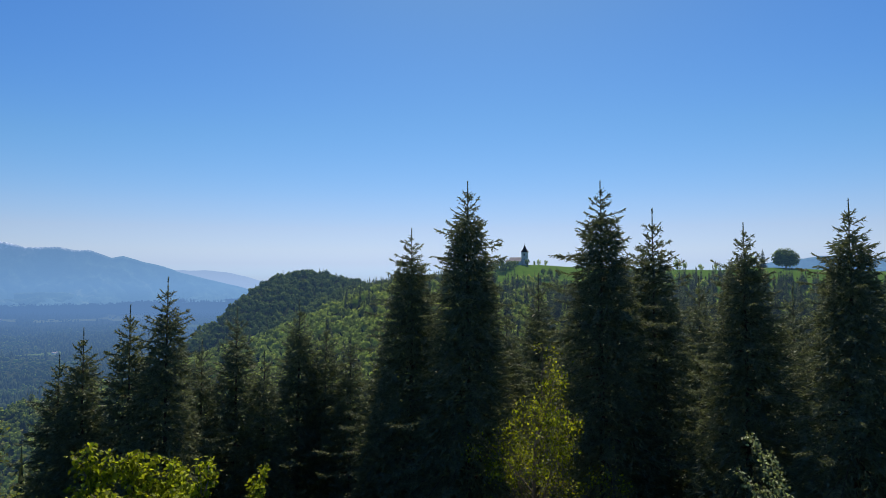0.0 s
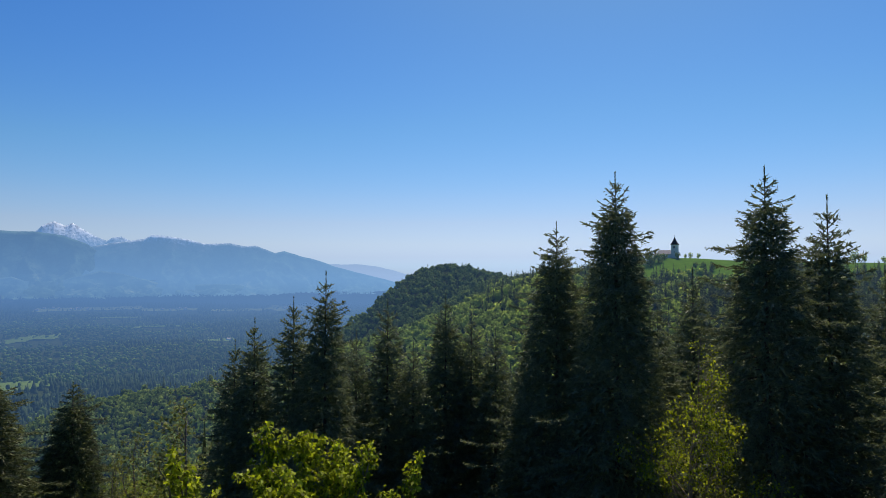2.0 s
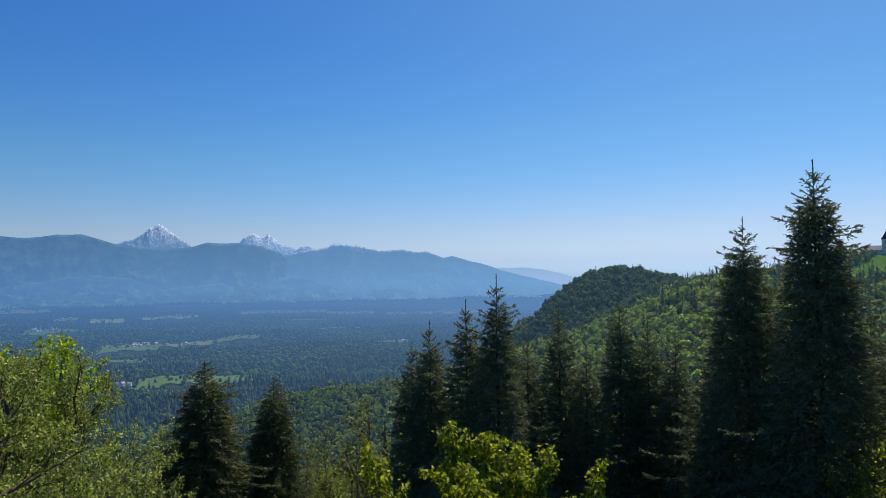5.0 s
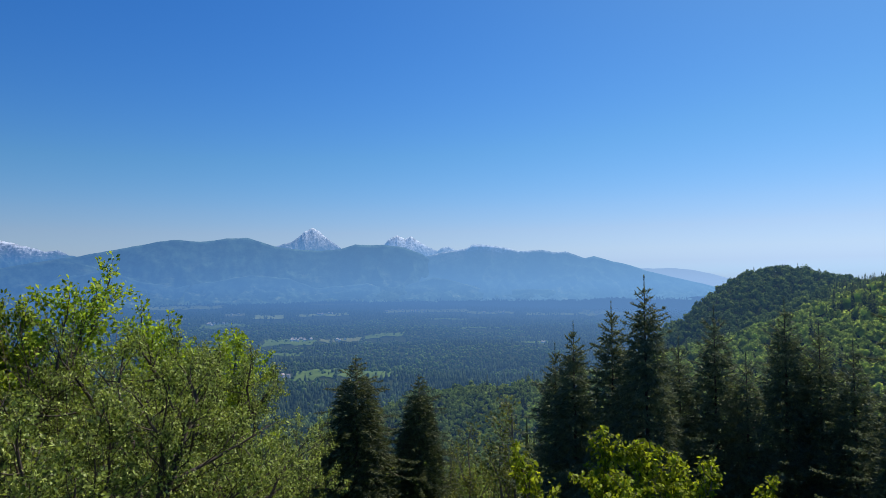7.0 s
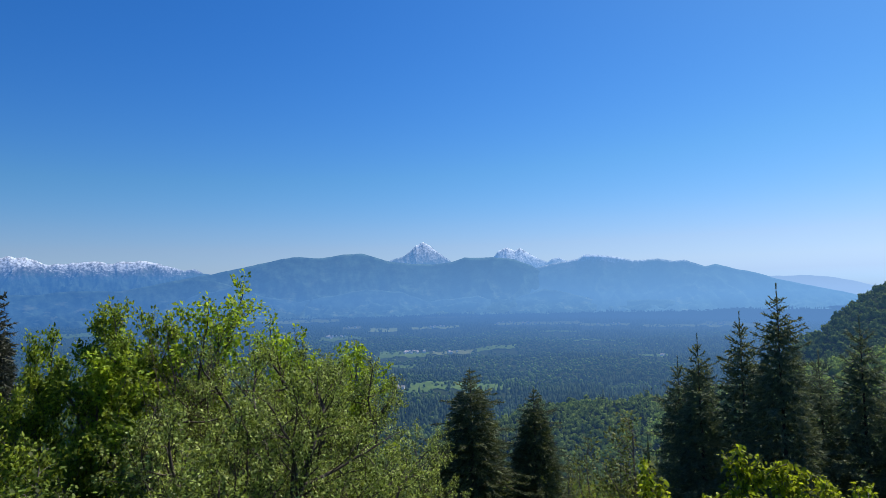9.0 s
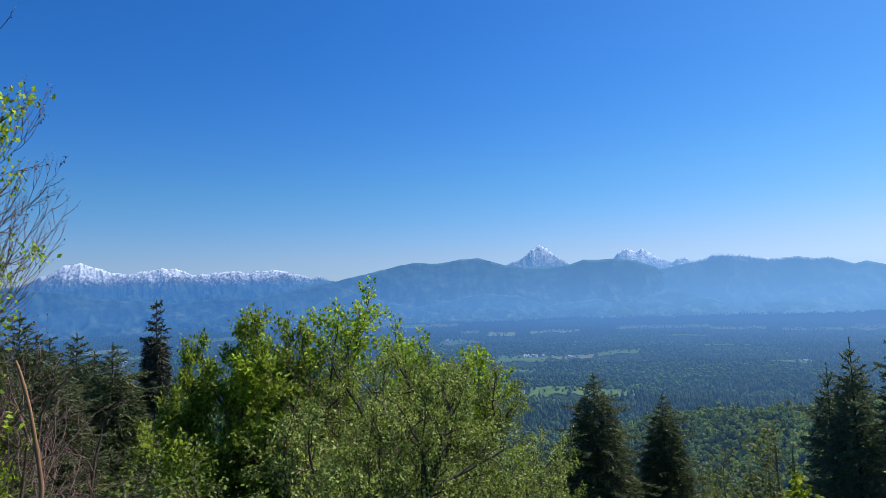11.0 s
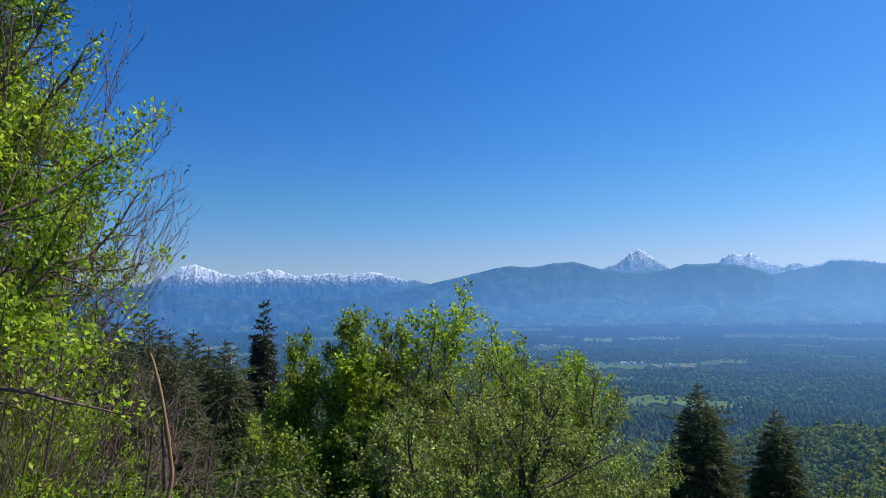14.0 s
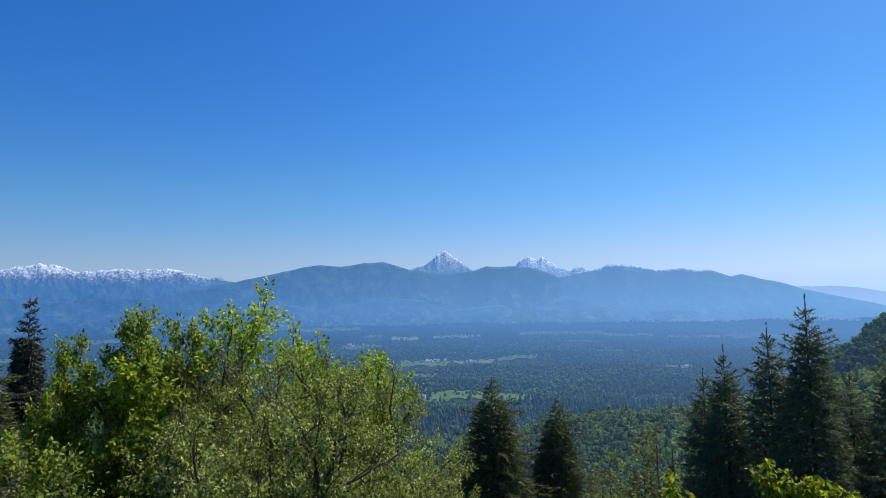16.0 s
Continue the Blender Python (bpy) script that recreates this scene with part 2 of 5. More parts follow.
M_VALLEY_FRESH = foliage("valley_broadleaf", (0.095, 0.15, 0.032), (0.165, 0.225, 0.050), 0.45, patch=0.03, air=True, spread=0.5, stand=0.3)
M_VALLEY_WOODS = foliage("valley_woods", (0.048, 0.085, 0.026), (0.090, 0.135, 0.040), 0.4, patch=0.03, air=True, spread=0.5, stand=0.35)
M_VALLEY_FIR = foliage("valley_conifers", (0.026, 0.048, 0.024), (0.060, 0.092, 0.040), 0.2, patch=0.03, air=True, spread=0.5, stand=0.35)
M_WALL = plain("white_render", (0.72, 0.71, 0.68), (0.80, 0.79, 0.76), 0.5)
M_SHINGLE = plain("dark_shingle", (0.035, 0.033, 0.034), (0.075, 0.07, 0.07), 1.5)
M_NAVE_ROOF = plain("grey_roof", (0.20, 0.215, 0.25), (0.27, 0.285, 0.32), 1.5)
M_OPENING = plain("dark_opening", (0.02, 0.02, 0.022), (0.035, 0.035, 0.04), 2.0, rough=0.3)
M_HOUSE = plain("house_walls", (0.72, 0.70, 0.66), (0.8, 0.79, 0.76), 0.05, air=True)
M_ROOF = plain("house_roofs", (0.40, 0.36, 0.34), (0.55, 0.50, 0.47), 0.05, air=True)


def mountain_material(name, snow_from, snow_full, start, length, rag=1.0, most=1.0, rock=(0.20, 0.19, 0.19), wood=(0.035, 0.060, 0.040), grass_amount=1.0, haze_colours=None, clear=(-60, 230, 0.80)):
    """Woods below, rock and streaks of snow above, washed with haze painted as emission."""
    mat, nodes, links, bsdf = nodes_of(name)
    geo = nodes.new("ShaderNodeNewGeometry")
    xyz = nodes.new("ShaderNodeSeparateXYZ")
    links.new(geo.outputs["Position"], xyz.inputs[0])
    nrm = nodes.new("ShaderNodeSeparateXYZ")
    links.new(geo.outputs["Normal"], nrm.inputs[0])
    streak = nodes.new("ShaderNodeVectorMath")
    streak.operation = "MULTIPLY"
    streak.inputs[1].default_value = (1, 1, 0.8)
    links.new(geo.outputs["Position"], streak.inputs[0])
    broad, fine = noise_node(nodes, links, 0.006, 6.0), noise_node(nodes, links, 0.050, 6.0, streak.outputs[0], 0.68)
    jitter = maths(nodes, links, "ADD", maths(nodes, links, "MULTIPLY", maths(nodes, links, "SUBTRACT", broad, 0.5), 150.0 * rag),
                   maths(nodes, links, "MULTIPLY", maths(nodes, links, "SUBTRACT", fine, 0.5), 380.0 * rag))
    height = maths(nodes, links, "ADD", xyz.outputs[2], jitter)
    layered = nodes.new("ShaderNodeVectorMath")
    layered.operation = "MULTIPLY"
    layered.inputs[1].default_value = (1, 1, 2.6)
    links.new(geo.outputs["Position"], layered.inputs[0])
    open_land = ramp(nodes, links, noise_node(nodes, links, 0.0065, 5.0, layered.outputs[0], 0.65), 0.56, 0.66)
    belt = nodes.new("ShaderNodeMapRange")
    for socket, value in zip(belt.inputs[1:5], (-150, 60, 1.0, 0.12)):
        socket.default_value = value
    links.new(xyz.outputs[2], belt.inputs["Value"])
    foot_wood = ramp(nodes, links, xyz.outputs[2], -150, -105)
    open_land = maths(nodes, links, "MULTIPLY", open_land, foot_wood)
    clearing = maths(nodes, links, "MULTIPLY", maths(nodes, links, "MULTIPLY", open_land, belt.outputs[0]), grass_amount)
    stands = ramp(nodes, links, noise_node(nodes, links, 0.016, 6.0, None, 0.7), 0.38, 0.62)
    low = mixed(nodes, links, clearing, mixed(nodes, links, stands, tuple(c * 0.5 for c in wood), tuple(c * 2.6 for c in wood)), (0.32, 0.36, 0.17))
    stone = ramp(nodes, links, height, snow_from - 60, snow_from + 10)
    base = mixed(nodes, links, stone, low, mixed(nodes, links, fine, tuple(c * 0.6 for c in rock), tuple(c * 1.4 for c in rock)))
    cover = maths(nodes, links, "ADD", height, maths(nodes, links, "MULTIPLY", maths(nodes, links, "SUBTRACT", nrm.outputs[2], 0.5), 70.0))
    steep = nodes.new("ShaderNodeVectorMath")
    steep.operation = "MULTIPLY"
    steep.inputs[1].default_value = (1, 1, 0.45)
    links.new(geo.outputs["Position"], steep.inputs[0])
    bands = ramp(nodes, links, noise_node(nodes, links, 0.065, 5.0, steep.outputs[0], 0.62), 0.42, 0.54)
    snow = maths(nodes, links, "MULTIPLY", ramp(nodes, links, cover, snow_from, snow_full), maths(nodes, links, "ADD", maths(nodes, links, "MULTIPLY", bands, 0.75), 0.25))
    links.new(mixed(nodes, links, snow, base, (0.76, 0.85, 0.95)), bsdf.inputs["Base Color"])
    bsdf.inputs["Roughness"].default_value, bsdf.inputs["Specular IOR Level"].default_value = 0.9, 0.0
    return painted_haze(mat, bsdf.outputs[0], start, length, most, True, haze_colours, clear)


# ---- the lie of the land, in azimuth (degrees) and distance (metres) ----
NEAR_D = (0, 2.5, 6, 12, 25, 60, 150, 400, 800, 1300)
NEAR_Z = (0, 0, -1.6, -5.6, -12.5, -29, -62, -140, -232, -331)
VALLEY_D = (1300, 1600, 2000, 2500, 3000, 3500, 4000, 4300, 5000)
VALLEY_EL = (-14.2, -11.5, -8.8, -6.2, -4.4, -3.1, -2.1, -1.6, -1.5)
# crest lines: azimuths, elevations from the eye, distances
SPUR_AZ = (-60, -20, -15.7, -10.4, -5, 2, 6.3, 11.3, 16.4, 22, 31.8, 41.6, 46, 52, 62)
SPUR_EL = (-3.0, -2.5, -2.0, -2.2, -2.0, -0.8, -1.35, -3.2, -5.1, -7.1, -9.4, -10.0, -11.8, -15.5, -24)
SPUR_D = (400, 410, 420, 430, 440, 450, 470, 490, 520, 560, 680, 820, 900, 950, 950)
DOME_AZ = (-2, 4.9, 7.6, 9.3, 11.3, 12.8, 14.9, 16.4, 18.4, 20.7, 23, 27, 33)
DOME_EL = (-3.5, -1.5, -0.5, -0.05, 0.5, 0.45, -0.05, -1.0, -2.7, -4.6, -6.6, -11, -20)
CHURCH_AZ = (-70, -40, -34, -30, -27, -24, -20, -11, -9, -5.7, -3, 0, 4, 9, 14)
CHURCH_EL = (0.3, 0.5, 0.6, 0.8, 1.0, 0.75, 0.85, 1.1, 1.3, 1.3, 0.2, -0.1, -0.5, -1.4, -4)
DOME_D, CHURCH_D = 720.0, 600.0


def gentle(az, xs, ys):
    """Smoothed piecewise line."""
    return sum(np.interp(az + o, xs, ys) for o in (-1.0, -0.5, 0, 0.5, 1.0)) / 5


def ridge(az, d, zc, dc, rise, fall):
    gap = dc - d
    return zc - np.where(gap > 0, np.sqrt((gap * rise) ** 2 + 25) - 5, np.sqrt((gap * fall) ** 2 + 25) - 5)


def land(az, d):
    """Height of the ground."""
    az, d = np.asarray(az, dtype=float), np.asarray(d, dtype=float)
    valley = EYE + d * np.tan(np.radians(np.interp(d, VALLEY_D, VALLEY_EL)))
    near = np.interp(d, NEAR_D, NEAR_Z)
    z = np.where(d > 1300, valley, near)
    roll = (fbm(az * 0.16 + 40, d * 0.0055, 3) - 0.5) * np.interp(d, (100, 600, 1600, 3000, 4000), (0, 26, 64, 30, 4))
    z = z + roll
    behind = smooth01((np.abs((az - 30 + 180) % 360 - 180) - 85) / 40)
    z = z * (1 - behind) + behind * np.interp(d, (0, 3, 30, 400, 5000), (0, 0, 5, 60, 120))
    spur = ridge(az, d, EYE + np.interp(az, SPUR_AZ, SPUR_D) * np.tan(np.radians(gentle(az, SPUR_AZ, SPUR_EL))), np.interp(az, SPUR_AZ, SPUR_D), 0.30, 0.55)
    spur = spur + (fbm(az * 0.35 + 7, d * 0.012, 15, 3) - 0.5) * 24 * smooth01((az - 8) / 15)
    dome = ridge(az, d, EYE + DOME_D * np.tan(np.radians(gentle(az, DOME_AZ, DOME_EL))), DOME_D, 0.42, 0.5)
    hill = ridge(az, d, EYE + CHURCH_D * np.tan(np.radians(gentle(az, CHURCH_AZ, CHURCH_EL))), CHURCH_D, 0.27, 0.06)
    window = (az > -75) & (az < 66)
    hills = np.maximum(np.maximum(np.where(d > 130, spur, -900), np.where((az > -4) & (az < 36), dome, -900)), np.where((az < 15), hill, -900))
    return np.where(window, np.maximum(z, hills), z)


def polar_sheet(name, azs, ds, material, lift=0.0, wave=0.0, seed=0):
    a, d = np.meshgrid(azs, ds)
    if wave:
        u = (a - azs[0]) / (azs[-1] - azs[0])
        d = d + (fbm(a * 1.7, d * 0 + seed, seed) - 0.5) * wave
        a = a + (fbm(d * 0.012, u * 2 + seed, seed + 5) - 0.5) * (azs[-1] - azs[0]) * 0.25
    z = land(a, d) + lift
    v = np.stack([-np.sin(np.radians(a)) * d, np.cos(np.radians(a)) * d, z], -1).reshape(-1, 3)
    n, m = a.shape
    i = np.arange(n * m).reshape(n, m)
    f = np.stack([i[:-1, :-1], i[1:, :-1], i[1:, 1:], i[:-1, 1:]], -1).reshape(-1, 4)
    ob = link_mesh(name, mesh_np(name, v, f), material, smooth=True)
    return ob


az_ring = np.concatenate([np.arange(-75, 115, 0.5), np.arange(115, 285.1, 5)])
d_ring = np.concatenate([[0.001, 1, 2.5, 4, 6, 9, 12, 18, 25, 35, 45, 60, 80, 100], np.arange(120, 1000, 12), np.arange(1000, 2600, 25), np.arange(2600, 4960, 60)])
tagged(polar_sheet("ground", az_ring, d_ring, M_GROUND), "wooded slope falling from a grassy ledge to a wide valley floor", "ground", kind="structure")

# meadows on the church hill
for span, reach in (((-40, -4.8), (492, 640)),):
    ob = polar_sheet("meadow", np.linspace(*span, 120), np.linspace(*reach, 20), M_MEADOW, 0.5)
    tagged(ob, "smooth green spring meadow on the crest of the church hill", "meadow", "hill meadows", "structure")

# ---- open fields in the valley: azimuths, distances, kind ----
SEEN_FIELDS = (  # azimuths, depression angles of the near and far edge, kind
    (44.1, 53.2, 8.95, 8.30, M_FIELD), (57.8, 61.0, 8.3, 7.9, M_FIELD), (30.9, 34.0, 5.85, 5.52, M_FIELD), (51.5, 56.2, 5.62, 5.15, M_FIELD), (47.4, 51.2, 5.32, 5.05, M_CROP),
    (43.6, 47.2, 5.10, 4.86, M_FIELD), (57.5, 61.0, 4.05, 3.78, M_FIELD), (65, 70, 5.5, 5.2, M_FIELD), (91, 97, 4.9, 4.6, M_FIELD), (84, 89, 4.0, 3.7, M_FIELD), (87, 91, 3.4, 3.1, M_CROP), (72, 76, 3.6, 3.4, M_FIELD),
    (57.5, 59.2, 3.03, 2.88, M_CROP), (54.3, 56.7, 3.34, 3.05, M_PALE_FIELD), (48.6, 53.0, 3.18, 3.00, M_PALE_FIELD), (59.4, 66.5, 2.36, 2.10, M_PALE_FIELD), (67.5, 75, 2.5, 2.25, M_FIELD), (77, 83, 2.9, 2.6, M_FIELD),
    (38.2, 45.5, 2.96, 2.72, M_PALE_FIELD), (33.8, 38.0, 3.14, 2.98, M_PALE_FIELD), (28.3, 32.8, 3.26, 3.08, M_PALE_FIELD), (23.3, 28.1, 3.20, 2.82, M_PALE_FIELD), (18.0, 20.4, 1.75, 1.60, M_CROP), (24.5, 27.5, 2.3, 2.15, M_FIELD), (46.5, 52, 2.25, 2.12, M_CROP),
    (38.0, 41.5, 3.75, 3.62, M_FIELD), (20.0, 23.5, 4.05, 3.85, M_FIELD), (35.0, 38.5, 4.5, 4.36, M_FIELD), (62.2, 65.5, 3.35, 3.18, M_CROP), (52.8, 55.5, 6.5, 6.28, M_FIELD),
)


def range_of(drop):
    """Distance at which the valley floor lies that many degrees below the eye."""
    return float(np.interp(-drop, VALLEY_EL, VALLEY_D))


FIELDS = [(a0, a1, range_of(lo), range_of(hi), m) for a0, a1, lo, hi, m in SEEN_FIELDS]
# villages: azimuth, depression angle, half widths in degrees and metres, houses
VILLAGES = [(az, range_of(drop), da, dd, n) for az, drop, da, dd, n in (
    (52.6, 5.22, 1.4, 40, 16), (49.6, 5.2, 1.2, 14, 4), (54.2, 8.6, 0.8, 10, 5), (59.7, 3.85, 0.9, 30, 10), (50.8, 3.08, 0.7, 20, 6), (43.6, 2.84, 1.8, 40, 14), (27.2, 3.05, 1.6, 40, 8),
    (35.5, 3.06, 1.4, 30, 6), (31.2, 5.68, 0.25, 8, 2), (88.5, 4.4, 1.4, 60, 9), (80, 3.3, 2.0, 60, 6), (58.4, 2.96, 0.6, 20, 4))]
for k, (a0, a1, d0, d1, m) in enumerate(FIELDS):
    ob = polar_sheet("field", np.linspace(a0, a1, 60), np.linspace(d0, d1, 8), m, 3.0, wave=(d1 - d0) * (0.45 if d0 < 2300 else 0.8), seed=k)
    tagged(ob, "open green field between valley woods" if m is M_FIELD else "pale field on the valley floor", "field", "valley fields", "structure")


# ---- mountains far beyond the valley ----
def mountain_range(name, label, azs, els, d_foot, d_top, material, rough=0.12, step=0.09, spurs=1.0, seed=0, foot_el=-2.3, crag=0.0, soft=1.5):
    a = np.arange(min(azs), max(azs), step)
    u = np.concatenate([np.linspace(0, 1, 46), [1.03, 1.2]])
    A, U = np.meshgrid(a, u)
    order = np.argsort(azs)
    xs, ys = np.array(azs)[order], np.array(els)[order]
    V = np.minimum(U, 1)
    warp = (fbm(A * 0.5, U * 2.2, seed + 9, 3) - 0.5) * 2.4 * (1 - V) * spurs
    line = sum(np.interp(A + warp + o * soft * (1 - V), xs, ys) for o in (-1, 0, 1)) / 3
    crest = line + (fbm(A * 1.3, U * 6 + seed, seed, 4) - 0.5) * rough * 2.2 * V ** 3
    zc, zf = EYE + d_top * np.tan(np.radians(crest)), EYE + d_foot * math.tan(radians(foot_el))
    rib = np.abs(fbm(A * 0.34 + U * 1.3 + warp * 0.15, U * 1.7 - A * 0.14, seed + 3, 4) - 0.5) * 2
    z = zf + (zc - zf) * V ** 1.5 - rib * spurs * 170 * np.sin(np.pi * V) ** 0.8
    z = z + (fbm(A * 2.2, U * 9, seed + 21, 4) - 0.5) * rough * 260 * spurs * np.sin(np.pi * V) ** 0.6
    z = z - np.abs(fbm(A * 1.2 + U * 3 + warp, U * 6 - A * 0.5, seed + 31, 4) - 0.5) * 2 * crag * np.sin(np.pi * V ** 1.6) ** 0.7
    z = np.where(U > 1, zc - (U - 1) * 600, z)
    d = d_foot + (d_top - d_foot) * U
    v = np.stack([-np.sin(np.radians(A)) * d, np.cos(np.radians(A)) * d, z], -1).reshape(-1, 3)
    n, m = A.shape
    i = np.arange(n * m).reshape(n, m)
    f = np.stack([i[:-1, :-1], i[1:, :-1], i[1:, 1:], i[:-1, 1:]], -1).reshape(-1, 4)
    return tagged(link_mesh(name, mesh_np(name, v, f), material, smooth=True), label, "mountains", kind="structure")


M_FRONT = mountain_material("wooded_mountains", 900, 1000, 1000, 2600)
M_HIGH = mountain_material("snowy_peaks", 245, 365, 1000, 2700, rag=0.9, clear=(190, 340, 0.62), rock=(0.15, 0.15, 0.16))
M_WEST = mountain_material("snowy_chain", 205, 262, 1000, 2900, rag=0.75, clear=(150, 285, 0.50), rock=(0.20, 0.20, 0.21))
M_LAST = mountain_material("hazy_hills", 900, 1000, 420, 1100, haze_colours=((0.22, 0.42, 0.74), (0.29, 0.485, 0.80)))
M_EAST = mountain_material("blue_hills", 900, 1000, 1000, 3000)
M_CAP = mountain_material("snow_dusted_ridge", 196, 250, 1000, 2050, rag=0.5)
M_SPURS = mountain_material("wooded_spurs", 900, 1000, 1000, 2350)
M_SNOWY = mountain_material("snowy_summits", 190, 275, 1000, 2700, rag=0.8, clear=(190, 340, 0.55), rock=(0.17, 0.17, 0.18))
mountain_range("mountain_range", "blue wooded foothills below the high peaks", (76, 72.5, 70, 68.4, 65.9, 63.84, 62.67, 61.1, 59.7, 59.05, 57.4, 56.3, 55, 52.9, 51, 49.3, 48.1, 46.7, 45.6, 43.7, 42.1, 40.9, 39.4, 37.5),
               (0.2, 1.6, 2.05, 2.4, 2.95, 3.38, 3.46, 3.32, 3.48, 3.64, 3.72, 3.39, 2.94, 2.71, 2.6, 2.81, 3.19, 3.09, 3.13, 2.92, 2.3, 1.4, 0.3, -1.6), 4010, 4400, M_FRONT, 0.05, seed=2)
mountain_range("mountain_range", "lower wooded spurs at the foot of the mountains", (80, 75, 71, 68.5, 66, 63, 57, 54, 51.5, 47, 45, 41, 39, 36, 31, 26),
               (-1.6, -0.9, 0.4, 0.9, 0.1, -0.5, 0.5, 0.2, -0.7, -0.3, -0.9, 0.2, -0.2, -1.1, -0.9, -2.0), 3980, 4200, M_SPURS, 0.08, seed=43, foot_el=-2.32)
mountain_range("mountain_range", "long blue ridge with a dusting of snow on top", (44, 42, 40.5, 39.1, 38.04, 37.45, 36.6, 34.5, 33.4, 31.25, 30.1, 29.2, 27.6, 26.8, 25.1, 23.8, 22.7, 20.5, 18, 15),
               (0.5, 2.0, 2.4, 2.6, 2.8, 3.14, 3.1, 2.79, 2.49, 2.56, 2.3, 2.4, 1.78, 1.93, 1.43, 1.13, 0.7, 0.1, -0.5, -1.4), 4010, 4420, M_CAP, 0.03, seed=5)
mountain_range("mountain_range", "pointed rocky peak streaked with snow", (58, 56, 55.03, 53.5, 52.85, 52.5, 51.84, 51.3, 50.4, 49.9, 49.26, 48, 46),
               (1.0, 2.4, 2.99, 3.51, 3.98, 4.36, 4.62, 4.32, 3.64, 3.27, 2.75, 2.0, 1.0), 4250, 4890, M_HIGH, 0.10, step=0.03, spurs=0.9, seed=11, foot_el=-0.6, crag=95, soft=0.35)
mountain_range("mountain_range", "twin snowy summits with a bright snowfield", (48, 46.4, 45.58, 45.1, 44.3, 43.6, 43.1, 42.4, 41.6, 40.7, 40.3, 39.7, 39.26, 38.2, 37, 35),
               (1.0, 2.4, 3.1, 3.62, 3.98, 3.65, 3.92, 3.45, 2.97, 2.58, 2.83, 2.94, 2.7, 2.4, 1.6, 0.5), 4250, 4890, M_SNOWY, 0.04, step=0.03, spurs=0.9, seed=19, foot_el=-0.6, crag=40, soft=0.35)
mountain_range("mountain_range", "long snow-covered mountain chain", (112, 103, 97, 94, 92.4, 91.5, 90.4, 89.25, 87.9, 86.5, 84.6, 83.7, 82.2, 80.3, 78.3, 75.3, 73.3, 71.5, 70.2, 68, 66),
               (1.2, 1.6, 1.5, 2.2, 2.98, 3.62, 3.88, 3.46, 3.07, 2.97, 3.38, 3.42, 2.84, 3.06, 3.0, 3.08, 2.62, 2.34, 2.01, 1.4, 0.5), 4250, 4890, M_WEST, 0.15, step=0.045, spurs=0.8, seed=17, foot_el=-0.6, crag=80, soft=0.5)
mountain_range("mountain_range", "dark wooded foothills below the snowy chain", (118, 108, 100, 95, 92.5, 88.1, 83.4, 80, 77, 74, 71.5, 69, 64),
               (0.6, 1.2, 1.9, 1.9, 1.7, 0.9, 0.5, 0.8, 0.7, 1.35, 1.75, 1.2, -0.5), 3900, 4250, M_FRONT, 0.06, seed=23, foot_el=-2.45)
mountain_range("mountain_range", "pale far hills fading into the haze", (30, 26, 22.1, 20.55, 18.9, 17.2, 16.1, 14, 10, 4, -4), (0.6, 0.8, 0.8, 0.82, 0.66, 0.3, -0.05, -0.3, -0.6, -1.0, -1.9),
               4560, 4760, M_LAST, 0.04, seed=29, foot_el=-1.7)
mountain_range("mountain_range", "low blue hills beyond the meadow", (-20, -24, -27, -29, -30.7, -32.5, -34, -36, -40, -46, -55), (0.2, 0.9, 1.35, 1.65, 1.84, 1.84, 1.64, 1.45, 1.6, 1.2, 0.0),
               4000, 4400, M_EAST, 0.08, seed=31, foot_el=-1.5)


# ---- woods on the hills and in the valley ----
def rot_z(n):
    t = np.random.uniform(0, 2 * np.pi, n)
    return np.cos(t), np.sin(t)


def scatter(name, label, shapes, places, sizes, tall, material):
    """One mesh of many trees: each place takes one of the shapes, turned and sized at random."""
    vs, fs, base = [], [], 0
    pick = np.random.randint(0, len(shapes), len(places))
    for k, (tv, tf) in enumerate(shapes):
        sel = np.where(pick == k)[0]
        if not len(sel):
            continue
        c, s = rot_z(len(sel))
        x = tv[None, :, 0] * c[:, None] - tv[None, :, 1] * s[:, None]
        y = tv[None, :, 0] * s[:, None] + tv[None, :, 1] * c[:, None]
        z = np.repeat(tv[None, :, 2], len(sel), 0) * tall[sel][:, None]
        v = np.stack([x, y, z], -1) * sizes[sel][:, None, None] + places[sel][:, None, :]
        f = tf[None] + (np.arange(len(sel)) * len(tv))[:, None, None] + base
        vs.append(v.reshape(-1, 3))
        fs.append(f.reshape(-1, tf.shape[1]))
        base += len(sel) * len(tv)
    ob = link_mesh(name, mesh_np(name, np.concatenate(vs), np.concatenate(fs)), material)
    return tagged(ob, label, "woods", kind="stuff")


ICO_P = (1 + 5 ** 0.5) / 2
ICO_V = np.array([(-1, ICO_P, 0), (1, ICO_P, 0), (-1, -ICO_P, 0), (1, -ICO_P, 0), (0, -1, ICO_P), (0, 1, ICO_P), (0, -1, -ICO_P), (0, 1, -ICO_P), (ICO_P, 0, -1), (ICO_P, 0, 1), (-ICO_P, 0, -1), (-ICO_P, 0, 1)]) / (1 + ICO_P ** 2) ** 0.5
